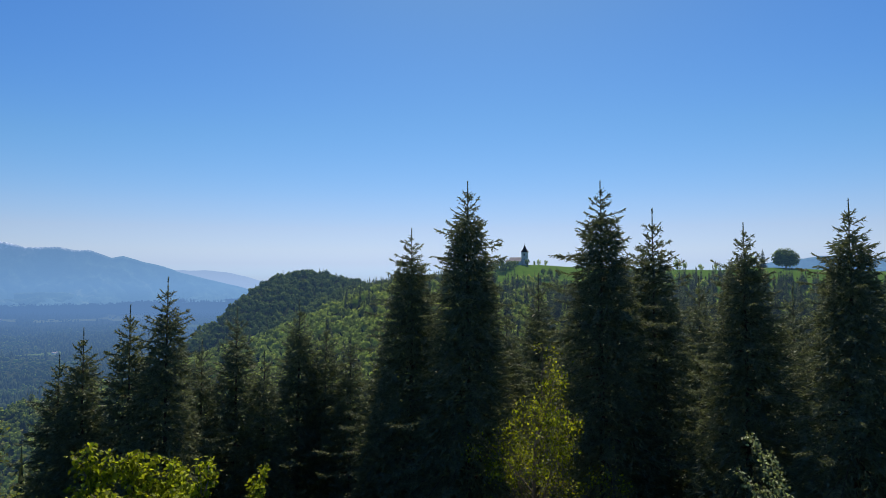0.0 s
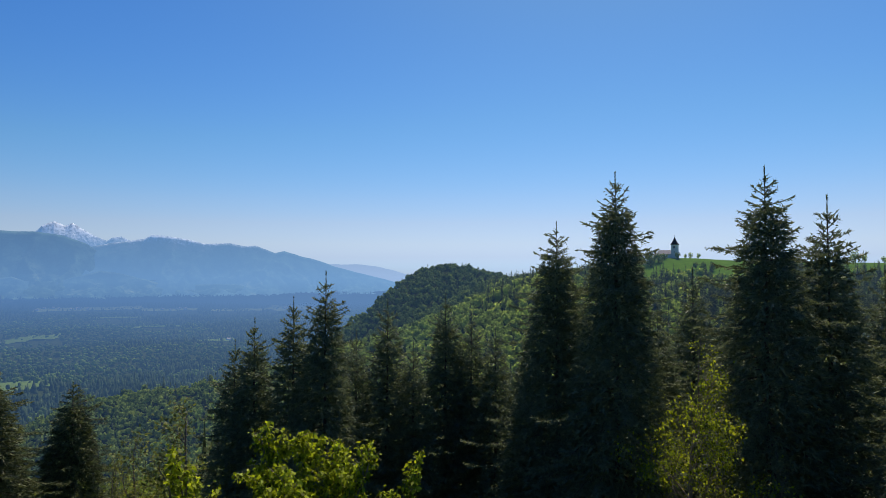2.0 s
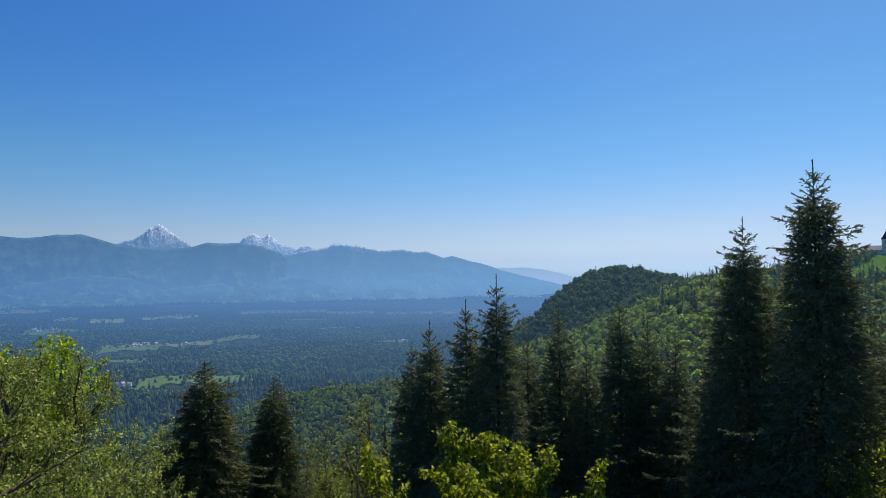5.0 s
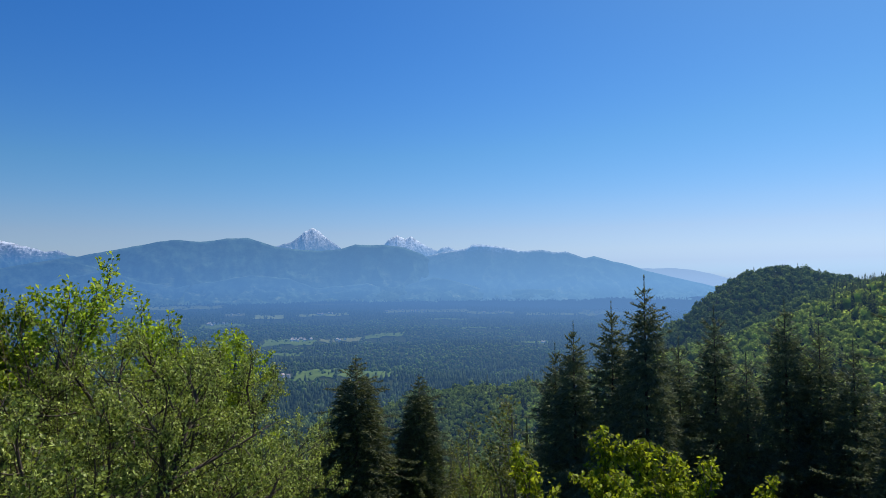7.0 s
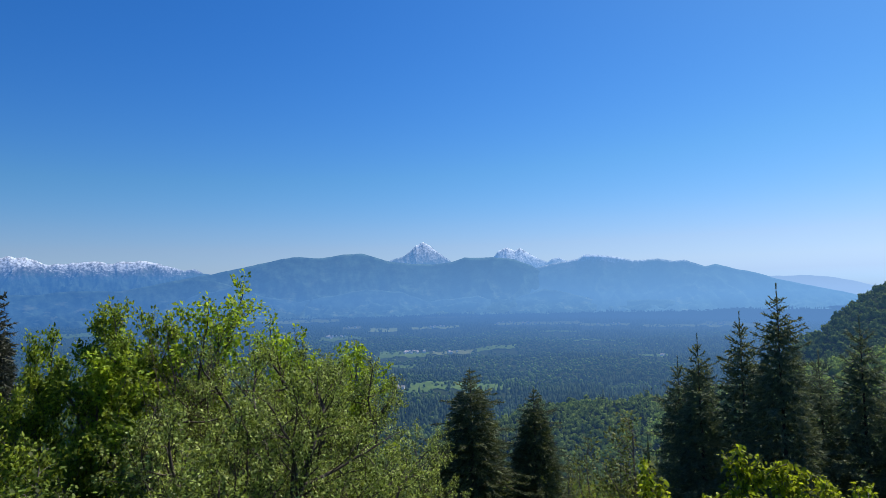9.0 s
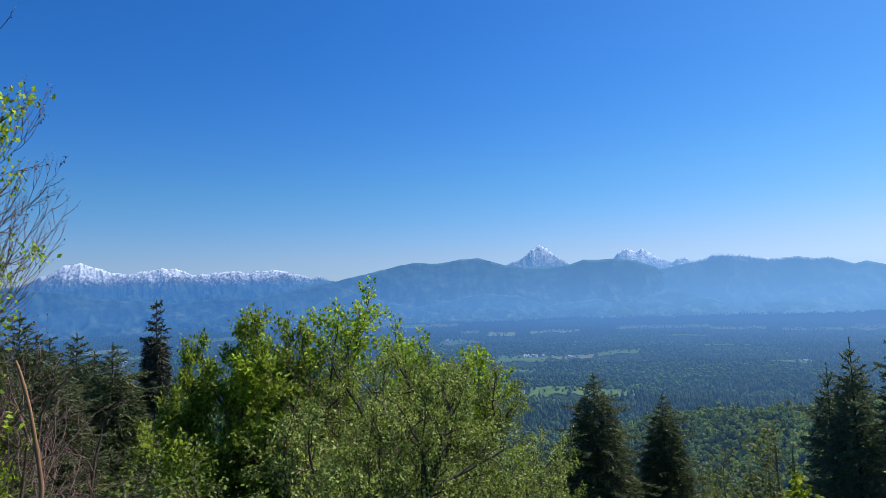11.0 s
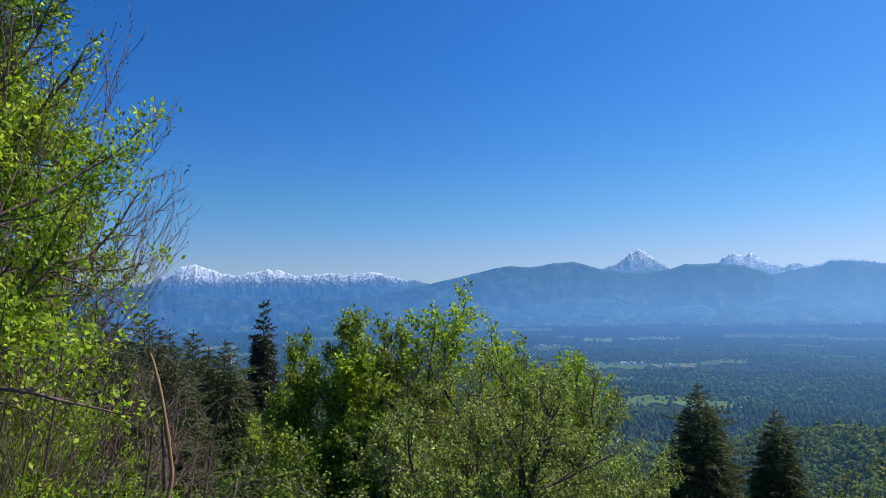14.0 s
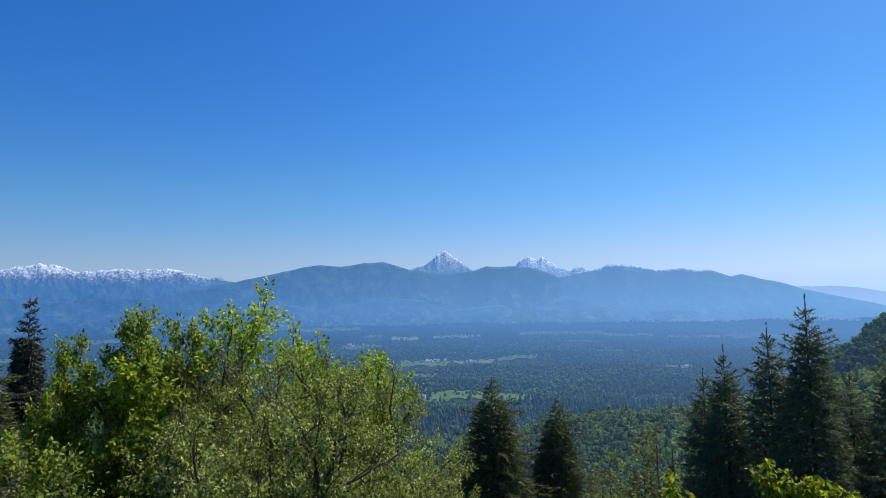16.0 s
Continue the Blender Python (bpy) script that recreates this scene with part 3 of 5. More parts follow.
ICO_F = np.array([(0, 11, 5), (0, 5, 1), (0, 1, 7), (0, 7, 10), (0, 10, 11), (1, 5, 9), (5, 11, 4), (11, 10, 2), (10, 7, 6), (7, 1, 8), (3, 9, 4), (3, 4, 2), (3, 2, 6), (3, 6, 8), (3, 8, 9), (4, 9, 5), (2, 4, 11), (6, 2, 10), (8, 6, 7), (9, 8, 1)])


def leafy_shape(tufts, lobes=7, tuft=0.26, full=False, core=None, puffs=False):
    """A broadleaf crown one unit in radius: ragged tufts over several lobes round a dark core, base at z = 0."""
    core = core or (0.35 if tufts > 100 else 0.6)
    vs, fs, base = [ICO_V * np.random.uniform(0.85, 1.15, (12, 1)) * core + (0, 0, 1.0)], [ICO_F], 12
    heads = []
    for k in range(lobes):
        t, h = np.random.uniform(0, 2 * np.pi), np.random.uniform(-0.7, 0.8) if full else np.random.uniform(-0.5, 0.75)
        r = 0.66 * math.sqrt(1 - h * h) if full else 0.5 * math.sqrt(1 - h * h)
        heads.append(((math.cos(t) * r, math.sin(t) * r, 1.15 + h * 0.75), np.random.uniform(0.42, 0.6)))
    if puffs:  # rounded leafy masses under the tufts
        for c, r in heads:
            vs.append(ICO_V * np.random.uniform(0.8, 1.15, (12, 1)) * r * 0.8 + np.array(c))
            fs.append(ICO_F + base)
            base += 12
    for k in range(tufts):
        c, r = heads[k % lobes]
        n = np.random.normal(size=3)
        n[2] = n[2] if full else abs(n[2]) * 0.9 - 0.15
        n /= np.linalg.norm(n)
        p = np.array(c) + n * r * np.random.uniform(0.85, 1.12)
        n = n + np.random.normal(size=3) * 0.38 + np.array([0, 0, 0.5])
        n /= np.linalg.norm(n)
        a = np.cross(n, np.random.normal(size=3))
        a /= np.linalg.norm(a)
        b = np.cross(n, a)
        s = tuft * np.random.uniform(0.6, 1.25)
        vs.append(np.array([p + a * s, p + b * s * 0.9 - a * s * 0.5, p - b * s * 0.9 - a * s * 0.5]))
        fs.append(np.array([(base, base + 1, base + 2)]))
        base += 3
    return np.concatenate(vs), np.concatenate(fs)


def fir_shape(boughs):
    """A conifer one unit in radius and four tall: ragged single boughs round an axis, sparser to the tip."""
    n = boughs
    z = 4.0 * (1 - np.linspace(0.004, 1, n) ** 0.66)
    r = (1 - z / 4.0) ** 0.75 * np.random.uniform(0.6, 1.15, n) + 0.07
    t = np.arange(n) * 2.4 + np.random.uniform(-0.4, 0.4, n)
    c, s = np.cos(t), np.sin(t)
    w = np.random.uniform(0.20, 0.34, n) * np.interp(n, (30, 300), (1.5, 0.75)) * r
    drop = np.random.uniform(0.1, 0.4, n) * r
    root = np.stack([0 * z, 0 * z, z + 0.12 * r], -1)
    left = np.stack([c * r * 0.6 - s * w, s * r * 0.6 + c * w, z - drop * 0.6 - 0.05], -1)
    right = np.stack([c * r * 0.6 + s * w, s * r * 0.6 - c * w, z - drop * 0.6 - 0.05], -1)
    tip = np.stack([c * r, s * r, z - drop + 0.06 * r], -1)
    v = np.stack([root, left, tip, right], 1).reshape(-1, 3)
    i = np.arange(n)[:, None] * 4
    f = np.concatenate([i + [[0, 1, 2]], i + [[0, 2, 3]]])
    w = 0.07 if n > 100 else 0.17
    spike = np.array([(-w, 0, 3.3), (w, 0, 3.3), (0, 0, 4.08)])
    return np.concatenate([v, spike]), np.concatenate([f, [[n * 4, n * 4 + 1, n * 4 + 2]]])


LEAFY = [leafy_shape(96, 6, 0.22, puffs=True) for k in range(7)]
LEAFY_MID = [leafy_shape(26, 3, 0.36, puffs=True) for k in range(6)]
FIRS = [fir_shape(80) for k in range(5)]
FIRS_FULL = [fir_shape(165) for k in range(4)]
LEAFY_FULL = [leafy_shape(420, 13, 0.13) for k in range(4)]
FIRS_MID = [fir_shape(26) for k in range(4)]


def fir_cone():
    """A far conifer as two ragged tiers, one unit in radius and four tall."""
    vs, fs, base = [], [], 0
    for z0, z1, r in ((0.2, 2.6, 1.0), (1.7, 4.1, 0.62)):
        t = np.arange(7) * 2 * np.pi / 7 + np.random.uniform(0, 1)
        rr = r * np.random.uniform(0.7, 1.2, 7)
        ring = np.column_stack([np.cos(t) * rr, np.sin(t) * rr, z0 + np.random.uniform(-0.25, 0.25, 7)])
        vs.append(np.vstack([ring, [[np.random.uniform(-0.08, 0.08), np.random.uniform(-0.08, 0.08), z1]]]))
        fs.append(np.array([(base + k, base + (k + 1) % 7, base + 7) for k in range(7)]))
        base += 8
    return np.concatenate(vs), np.concatenate(fs)


def leafy_lumps(lumps):
    """A far broadleaf crown as a few uneven lumps."""
    vs, fs = [], []
    for k in range(lumps):
        c = np.array([np.random.uniform(-0.5, 0.5), np.random.uniform(-0.5, 0.5), 0.75 + 0.45 * k / lumps + np.random.uniform(-0.1, 0.2)])
        vs.append(ICO_V * np.random.uniform(0.75, 1.25, (12, 1)) * np.random.uniform(0.45, 0.7) + c)
        fs.append(ICO_F + 12 * k)
    return np.concatenate(vs), np.concatenate(fs)


CONES = [fir_cone() for k in range(9)]
LUMPS = [leafy_lumps(2) for k in range(8)]
BLOBS = [leafy_lumps(1) for k in range(8)]


def polar_random(n, a0, a1, d0, d1):
    a = np.random.uniform(a0, a1, n)
    d = np.sqrt(np.random.uniform(d0 ** 2, d1 ** 2, n))
    return a, d


def places_of(a, d, sink=1.6):
    return np.stack([-np.sin(np.radians(a)) * d, np.cos(np.radians(a)) * d, land(a, d) - sink], -1)


def wood(name, label, shapes, a, d, size, material, tallness=(0.85, 1.25)):
    n = len(a)
    if not n:
        return None
    s = size * np.random.uniform(0.7, 1.35, n)
    return scatter(name, label, shapes, places_of(a, d), s, np.random.uniform(*tallness, n), material)


def spread_out(a, d, gap):
    """Keeps one tree for each cell of a jittered grid."""
    x, y = np.floor(-np.sin(np.radians(a)) * d / gap), np.floor(np.cos(np.radians(a)) * d / gap)
    _, keep = np.unique(np.stack([x, y]), axis=1, return_index=True)
    return a[keep], d[keep]


# spur of bright spring woods
a, d = spread_out(*polar_random(50000, -40, 56, 255, 960), 3.7)
top = np.interp(a, SPUR_AZ, SPUR_D)
keep = (d < top + 14) & (d > top - 170 - 3 * np.maximum(a - 15, 0))
a, d = a[keep], d[keep]
firs = (np.random.rand(len(a)) < np.interp(a, (-40, -16, -9, -3, 10), (0.95, 0.85, 0.4, 0.1, 0.03)) * (0.6 + 1.0 * (fbm(a * 0.5, d * 0.02, 41) > 0.47)))
close = d < 640
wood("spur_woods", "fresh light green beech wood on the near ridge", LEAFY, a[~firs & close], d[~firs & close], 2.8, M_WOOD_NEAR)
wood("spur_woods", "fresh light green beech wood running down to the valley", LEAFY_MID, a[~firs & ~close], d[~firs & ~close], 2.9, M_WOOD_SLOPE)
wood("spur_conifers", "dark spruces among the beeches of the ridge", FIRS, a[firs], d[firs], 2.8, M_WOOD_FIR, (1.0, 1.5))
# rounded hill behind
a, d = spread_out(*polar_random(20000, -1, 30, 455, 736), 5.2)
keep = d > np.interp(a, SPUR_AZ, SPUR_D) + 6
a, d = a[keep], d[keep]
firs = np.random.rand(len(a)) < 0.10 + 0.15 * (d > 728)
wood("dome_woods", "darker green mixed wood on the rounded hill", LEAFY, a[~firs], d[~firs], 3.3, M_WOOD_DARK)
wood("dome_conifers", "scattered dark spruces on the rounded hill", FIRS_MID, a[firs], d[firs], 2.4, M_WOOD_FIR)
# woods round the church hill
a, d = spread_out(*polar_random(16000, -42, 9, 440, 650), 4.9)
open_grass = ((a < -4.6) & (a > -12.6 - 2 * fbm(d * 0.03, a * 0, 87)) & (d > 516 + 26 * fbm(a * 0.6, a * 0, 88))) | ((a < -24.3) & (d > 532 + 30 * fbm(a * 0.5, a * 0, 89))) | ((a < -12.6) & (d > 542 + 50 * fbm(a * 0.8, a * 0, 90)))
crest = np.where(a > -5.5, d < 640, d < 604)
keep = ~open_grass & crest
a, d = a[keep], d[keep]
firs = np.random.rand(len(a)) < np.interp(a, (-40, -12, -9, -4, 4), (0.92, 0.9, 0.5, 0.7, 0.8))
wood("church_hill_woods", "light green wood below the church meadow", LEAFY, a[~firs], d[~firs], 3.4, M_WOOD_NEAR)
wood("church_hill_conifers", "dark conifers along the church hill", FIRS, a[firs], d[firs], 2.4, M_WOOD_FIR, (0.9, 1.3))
# dark wood filling the slope behind the front spruces
def fill(name, label, shapes, a, d, radius, unit_height, tops, material):
    """Trees of the steep slope whose tops stay under a given sight line."""
    ground = land(a, d)
    tall = np.minimum(EYE + d * np.tan(np.radians(np.random.uniform(*tops, len(a)))) - ground, np.random.uniform(15, 22, len(a)))
    size = radius * np.random.uniform(0.75, 1.25, len(a)) * np.clip(tall / 16, 0.5, 1.2)
    scatter(name, label, shapes, places_of(a, d), size, tall / size / unit_height, material)


a, d = spread_out(*polar_random(5000, -55, 33, 34, 150), 4.0)
lit = np.random.rand(len(a)) < 0.1
fill("slope_conifers", "dense dark spruce wood on the steep slope", FIRS_FULL, a[~lit], d[~lit], 2.5, 4.2, (-14, -9), M_WOOD_FIR)
fill("slope_woods", "young beeches between the slope spruces", LEAFY_FULL, a[lit], d[lit], 2.6, 2.2, (-15, -10), M_WOOD_SLOPE)
a, d = spread_out(*polar_random(5000, 33, 112, 42, 170), 5.6)
keep = (a < 57) | (a > 82)
a, d = a[keep], d[keep]
dark = np.random.rand(len(a)) < 0.3
fill("slope_woods", "fresh green broadleaf wood on the steep slope", LEAFY_FULL, a[~dark], d[~dark], 3.0, 2.2, (-17, -12.5), M_WOOD_SLOPE)
fill("slope_conifers", "dark spruces in the broadleaf wood of the slope", FIRS_FULL, a[dark], d[dark], 2.6, 4.2, (-17, -12.0), M_WOOD_FIR)
# slope below the viewpoint
a, d = spread_out(*polar_random(14000, 20, 112, 170, 620), 6.0)
keep = d < np.interp(a, SPUR_AZ, SPUR_D) - 150
a, d = a[keep | (a > 56)], d[keep | (a > 56)]
firs = np.random.rand(len(a)) < 0.16 + 0.5 * (fbm(a * 0.35, d * 0.012, 51) > 0.56)
wood("slope_woods", "green mixed wood on the slope below", LEAFY_MID, a[~firs], d[~firs], 3.6, M_WOOD_SLOPE)
wood("slope_conifers", "dark spruces on the slope below", FIRS_MID, a[firs], d[firs], 2.3, M_WOOD_FIR)
a, d = spread_out(*polar_random(30000, 20, 112, 620, 1400), 9.0)
keep = (a > 56) | (d > np.interp(a, SPUR_AZ, SPUR_D) + 10)
a, d = a[keep], d[keep]
firs = np.random.rand(len(a)) < 0.2 + 0.55 * (fbm(a * 0.3, d * 0.006, 52) > 0.52)
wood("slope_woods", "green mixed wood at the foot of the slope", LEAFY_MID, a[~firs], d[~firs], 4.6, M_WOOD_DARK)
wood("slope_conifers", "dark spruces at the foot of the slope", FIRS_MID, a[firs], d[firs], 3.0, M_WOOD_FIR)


# woods on the valley floor, thinning into clumps with distance
def on_field(a, d):
    hit = np.zeros(len(a), dtype=bool)
    for k, (a0, a1, d0, d1, m) in enumerate(FIELDS):
        hidden = 9.0 / math.tan(radians(-float(np.interp(d0, VALLEY_D, VALLEY_EL))))
        edge = (fbm(a * 3.1, a * 0 + k, 70 + k, 2) - 0.5) * (d1 - d0) * 0.8
        hit |= (a > a0) & (a < a1) & (d > d0 - hidden + edge) & (d < d1 + edge * 0.5)
    hit &= np.random.rand(len(a)) > 0.05 + 0.5 * (fbm(a * 2.4, d * 0.02, 78, 2) > 0.58)
    for az0, d0, da, dd, count in VILLAGES:
        hit |= (np.abs(a - az0) < da + 0.2) & (d > d0 - dd - 90) & (d < d0 + dd + 10) & (np.random.rand(len(a)) > 0.25)
    return hit


a = np.random.uniform(14, 112, 170000)
el = -np.exp(np.random.uniform(math.log(1.62), math.log(13.8), 170000))
d = np.interp(el, VALLEY_EL, VALLEY_D)
px = np.floor(a / 0.21), np.floor(np.log(-el) / 0.022)
_, keep = np.unique(np.stack(px), axis=1, return_index=True)
a, d = a[keep], d[keep]
keep = ~on_field(a, d)
a, d = a[keep], d[keep]
el = np.interp(d, VALLEY_D, VALLEY_EL)
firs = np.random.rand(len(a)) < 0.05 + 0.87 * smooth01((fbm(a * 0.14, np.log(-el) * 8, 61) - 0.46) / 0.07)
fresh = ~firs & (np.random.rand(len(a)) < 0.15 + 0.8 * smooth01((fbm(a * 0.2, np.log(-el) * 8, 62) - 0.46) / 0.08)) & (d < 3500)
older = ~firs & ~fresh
near_wood = d < 2300
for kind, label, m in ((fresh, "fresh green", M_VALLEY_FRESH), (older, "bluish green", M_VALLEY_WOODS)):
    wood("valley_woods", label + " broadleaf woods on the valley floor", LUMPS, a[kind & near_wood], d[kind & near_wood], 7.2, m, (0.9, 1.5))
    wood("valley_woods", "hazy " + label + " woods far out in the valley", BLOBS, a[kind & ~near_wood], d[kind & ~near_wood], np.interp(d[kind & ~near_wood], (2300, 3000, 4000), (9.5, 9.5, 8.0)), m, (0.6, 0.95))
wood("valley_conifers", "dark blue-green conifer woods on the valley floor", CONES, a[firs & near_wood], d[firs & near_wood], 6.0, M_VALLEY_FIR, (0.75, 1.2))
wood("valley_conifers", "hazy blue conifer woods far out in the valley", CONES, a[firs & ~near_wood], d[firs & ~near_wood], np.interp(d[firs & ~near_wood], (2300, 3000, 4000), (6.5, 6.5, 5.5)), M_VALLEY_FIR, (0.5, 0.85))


# ---- church on the hill ----
def box(bm, lo, hi):
    c = [bm.verts.new((x, y, z)) for z in (lo[2], hi[2]) for x, y in ((lo[0], lo[1]), (hi[0], lo[1]), (hi[0], hi[1]), (lo[0], hi[1]))]
    for q in ((3, 2, 1, 0), (4, 5, 6, 7), (0, 1, 5, 4), (1, 2, 6, 5), (2, 3, 7, 6), (3, 0, 4, 7)):
        bm.faces.new([c[i] for i in q])
    return c


def gable(bm, lo, hi, ridge_z, eave=0.4, thick=0.25):
    """A pitched roof along x over the rectangle lo..hi at eave height lo[2]."""
    y = (lo[1] + hi[1]) / 2
    for side in (lo[1] - eave, hi[1] + eave):
        drop = (ridge_z - lo[2]) * eave / abs(y - (lo[1] if side < y else hi[1]))
        a = [bm.verts.new(p) for p in ((lo[0] - eave, side, lo[2] - drop), (hi[0] + eave, side, lo[2] - drop), (hi[0] + eave, y, ridge_z), (lo[0] - eave, y, ridge_z))]
        b = [bm.verts.new(v.co + Vector((0, 0, thick))) for v in a]
        bm.faces.new(a), bm.faces.new(b[::-1])
        for i in range(4):
            bm.faces.new((a[i], b[i], b[(i + 1) % 4], a[(i + 1) % 4]))


def build_church():
    spot = at(-7.35, 598)
    church = tagged(new("church"), "small white hilltop church with a tower and dark pointed spire", "church")
    church.matrix_world = pose(spot.x, spot.y, float(land(-7.35, 598)) - 0.3, 0, 0, -7.35 - 12)
    bm = bmesh.new()
    box(bm, (-2.7, -2.7, 0), (2.7, 2.7, 12.6))
    tower = part("tower", bm, M_WALL, church, "white rendered square tower")
    bm = bmesh.new()
    box(bm, (-2.95, -2.95, 12.6), (2.95, 2.95, 13.0))
    rings = [[bm.verts.new((x * r, y * r, z)) for x, y in ((-1, -1), (1, -1), (1, 1), (-1, 1))] for r, z in ((3.1, 13.0), (2.0, 14.6), (1.1, 16.6), (0.12, 19.6))]
    for lower, upper in zip(rings, rings[1:]):
        for i in range(4):
            bm.faces.new((lower[i], lower[(i + 1) % 4], upper[(i + 1) % 4], upper[i]))
    bm.faces.new(rings[-1])
    part("spire", bm, M_SHINGLE, church, "dark pointed spire")
    bm = bmesh.new()
    box(bm, (-0.08, -0.08, 19.4), (0.08, 0.08, 21.2))
    box(bm, (-0.5, -0.06, 20.3), (0.5, 0.06, 20.5))
    part("cross", bm, M_SHINGLE, church)
    for x, y, w, h, z in ((0, -2.72, 0.6, 1.9, 9.4), (-2.72, 0, 0.6, 1.9, 9.4), (0, -2.72, 0.3, 1.0, 5.6)):
        bm = bmesh.new()
        if x:
            box(bm, (x - 0.03, y - w, z), (x + 0.03, y + w, z + h))
        else:
            box(bm, (x - w, y - 0.03, z), (x + w, y + 0.03, z + h))
        part("belfry_opening", bm, M_OPENING, tower)
    bm = bmesh.new()
    box(bm, (-14, -4.0, 0), (-2.72, 4.0, 4.4))
    for x in (-14, -2.75):
        bm.faces.new([bm.verts.new(p) for p in ((x, -4, 4.4), (x, 4, 4.4), (x, 0, 7.6))])
    nave = part("nave", bm, M_WALL, church, "white nave walls")
    bm = bmesh.new()
    gable(bm, (-14, -4.0, 4.4), (-2.9, 4.0, 4.4), 7.7)
    part("nave_roof", bm, M_NAVE_ROOF, church, "grey pitched roof")
    for x in (-12, -9, -6):
        bm = bmesh.new()
        box(bm, (x - 0.4, -4.04, 1.6), (x + 0.4, -3.98, 3.4))
        part("window", bm, M_OPENING, nave)
    bm = bmesh.new()
    box(bm, (-17.5, -2.6, 0), (-14.02, 2.6, 3.4))
    part("choir", bm, M_WALL, church)
    bm = bmesh.new()
    gable(bm, (-17.5, -2.6, 3.4), (-14.3, 2.6, 3.4), 5.6, 0.3)
    part("choir_roof", bm, M_NAVE_ROOF, church)


build_church()


# ---- single trees on the church hill ----
def lone_tree(name, az, d, radius, height, shape, material, label):
    spot = places_of(np.array([az]), np.array([d]), 0.2)[0]
    tree = tagged(new(name), label, "tree", "hill meadow trees")
    tree.location = spot
    fir = shape[0][:, 2].max() > 3
    v = shape[0] * (radius, radius, height * 0.93 / shape[0][:, 2].max()) + (0, 0, height * 0.02)
    link_mesh("crown", mesh_np("crown", v, shape[1]), material, tree)
    bm = bmesh.new()
    bmesh.ops.create_cone(bm, cap_ends=True, segments=8, radius1=height * 0.035, radius2=height * 0.015, depth=height * 0.5, matrix=Matrix.Translation((0, 0, height * 0.25)))
    part("trunk", bm, M_BARK, tree)


ROUND = leafy_shape(3600, 40, 0.11, True, 0.74)
LONE = [leafy_shape(240, 8, 0.19, True) for k in range(7)]
lone_tree("linden_tree", -28.4, 600, 8.8, 18.5, ROUND, M_WOOD_DARK, "large round dark green tree alone on the meadow")
lone_tree("conifer_tree", -26.75, 606, 4.4, 18, FIRS_FULL[0], M_WOOD_FIR, "dark pointed conifer beside the round tree")
lone_tree("meadow_tree", -26.0, 604, 3.6, 13, LONE[1], M_WOOD_NEAR, "thin light green tree on the meadow crest")
for az, r, h in ((-20.3, 3.2, 12), (-20.9, 2.4, 8), (-22.1, 2.4, 6.5), (-23.3, 2.2, 7), (-24.6, 2.6, 8), (-8.6, 1.9, 6.5), (-9.2, 1.7, 6), (-8.2, 1.2, 5)):
    lone_tree("meadow_tree", az, 602, r, h, LONE[int(abs(az) * 10) % 7], M_WOOD_NEAR, "small light green tree on the meadow crest")
for az, d, r, h in ((-6.5, 585, 3.4, 6.5), (-7.6, 586, 2.6, 7.5), (-5.3, 578, 5.4, 13), (-4.6, 586, 5.2, 13), (-6.0, 572, 4.4, 10), (-5.4, 566, 4.4, 11), (-9.6, 546, 2.6, 8), (-9.0, 548, 2.4, 7), (-10.3, 548, 2.2, 7.5)):
    lone_tree("church_tree", az, d, r, h, LONE[int(abs(az) * 10) % 7], M_WOOD_DARK, "dark green tree just below the church")


# ---- village houses in the valley ----
def build_house():
    house = tagged(new("house"), "small white house with a pale roof far off in the valley", "house", "valley houses")
    bm = bmesh.new()
    box(bm, (-5, -4, -6), (5, 4, 4.6))
    for x in (-5, 5):
        bm.faces.new([bm.verts.new(p) for p in ((x, -4, 4.6), (x, 4, 4.6), (x, 0, 7.6))])
    part("wall", bm, M_HOUSE, house)
    bm = bmesh.new()
    gable(bm, (-5, -4, 4.6), (5, 4, 4.6), 7.8, 0.6)
    part("roof", bm, M_ROOF, house)
    return house


first = build_house()
done = False
for az0, d0, da, dd, count in VILLAGES:
    for k in range(count):
        az, d = az0 + random.uniform(-da, da), d0 + random.uniform(-dd, dd)
        m = pose(*at(az, d, float(land(az, d)) + 4.0), 0, 0, random.uniform(0, 180))
        if not done:
            first.matrix_basis, done = m, True
        else:
            copy_thing(first, m)


# ---- near trees ----
def unit(v):
    return v / np.maximum(np.linalg.norm(v, axis=-1, keepdims=True), 1e-9)


def tubes(paths, sides=5):
    """Tapered tubes along paths of (places, radii): arrays of verts and quads."""
    vs, fs, base = [], [], 0
    t = np.arange(sides) * 2 * np.pi / sides
    ring_c, ring_s = np.cos(t), np.sin(t)
    for pts, rad in paths:
        pts = np.asarray(pts, dtype=float)
        n = len(pts)
        way = unit(np.gradient(pts, axis=0))
        ref = np.where(np.abs(way[:, 2:3]) > 0.9, [[1.0, 0, 0]], [[0, 0, 1.0]])
        a = unit(np.cross(way, ref))
        b = np.cross(way, a)
        ring = pts[:, None] + (a[:, None] * ring_c[None, :, None] + b[:, None] * ring_s[None, :, None]) * np.asarray(rad)[:, None, None]
        vs.append(ring.reshape(-1, 3))
        i = np.arange(n * sides).reshape(n, sides) + base
        j = np.roll(i, -1, axis=1)
        fs.append(np.stack([i[:-1], j[:-1], j[1:], i[1:]], -1).reshape(-1, 4))
        base += n * sides
    return np.concatenate(vs), np.concatenate(fs)


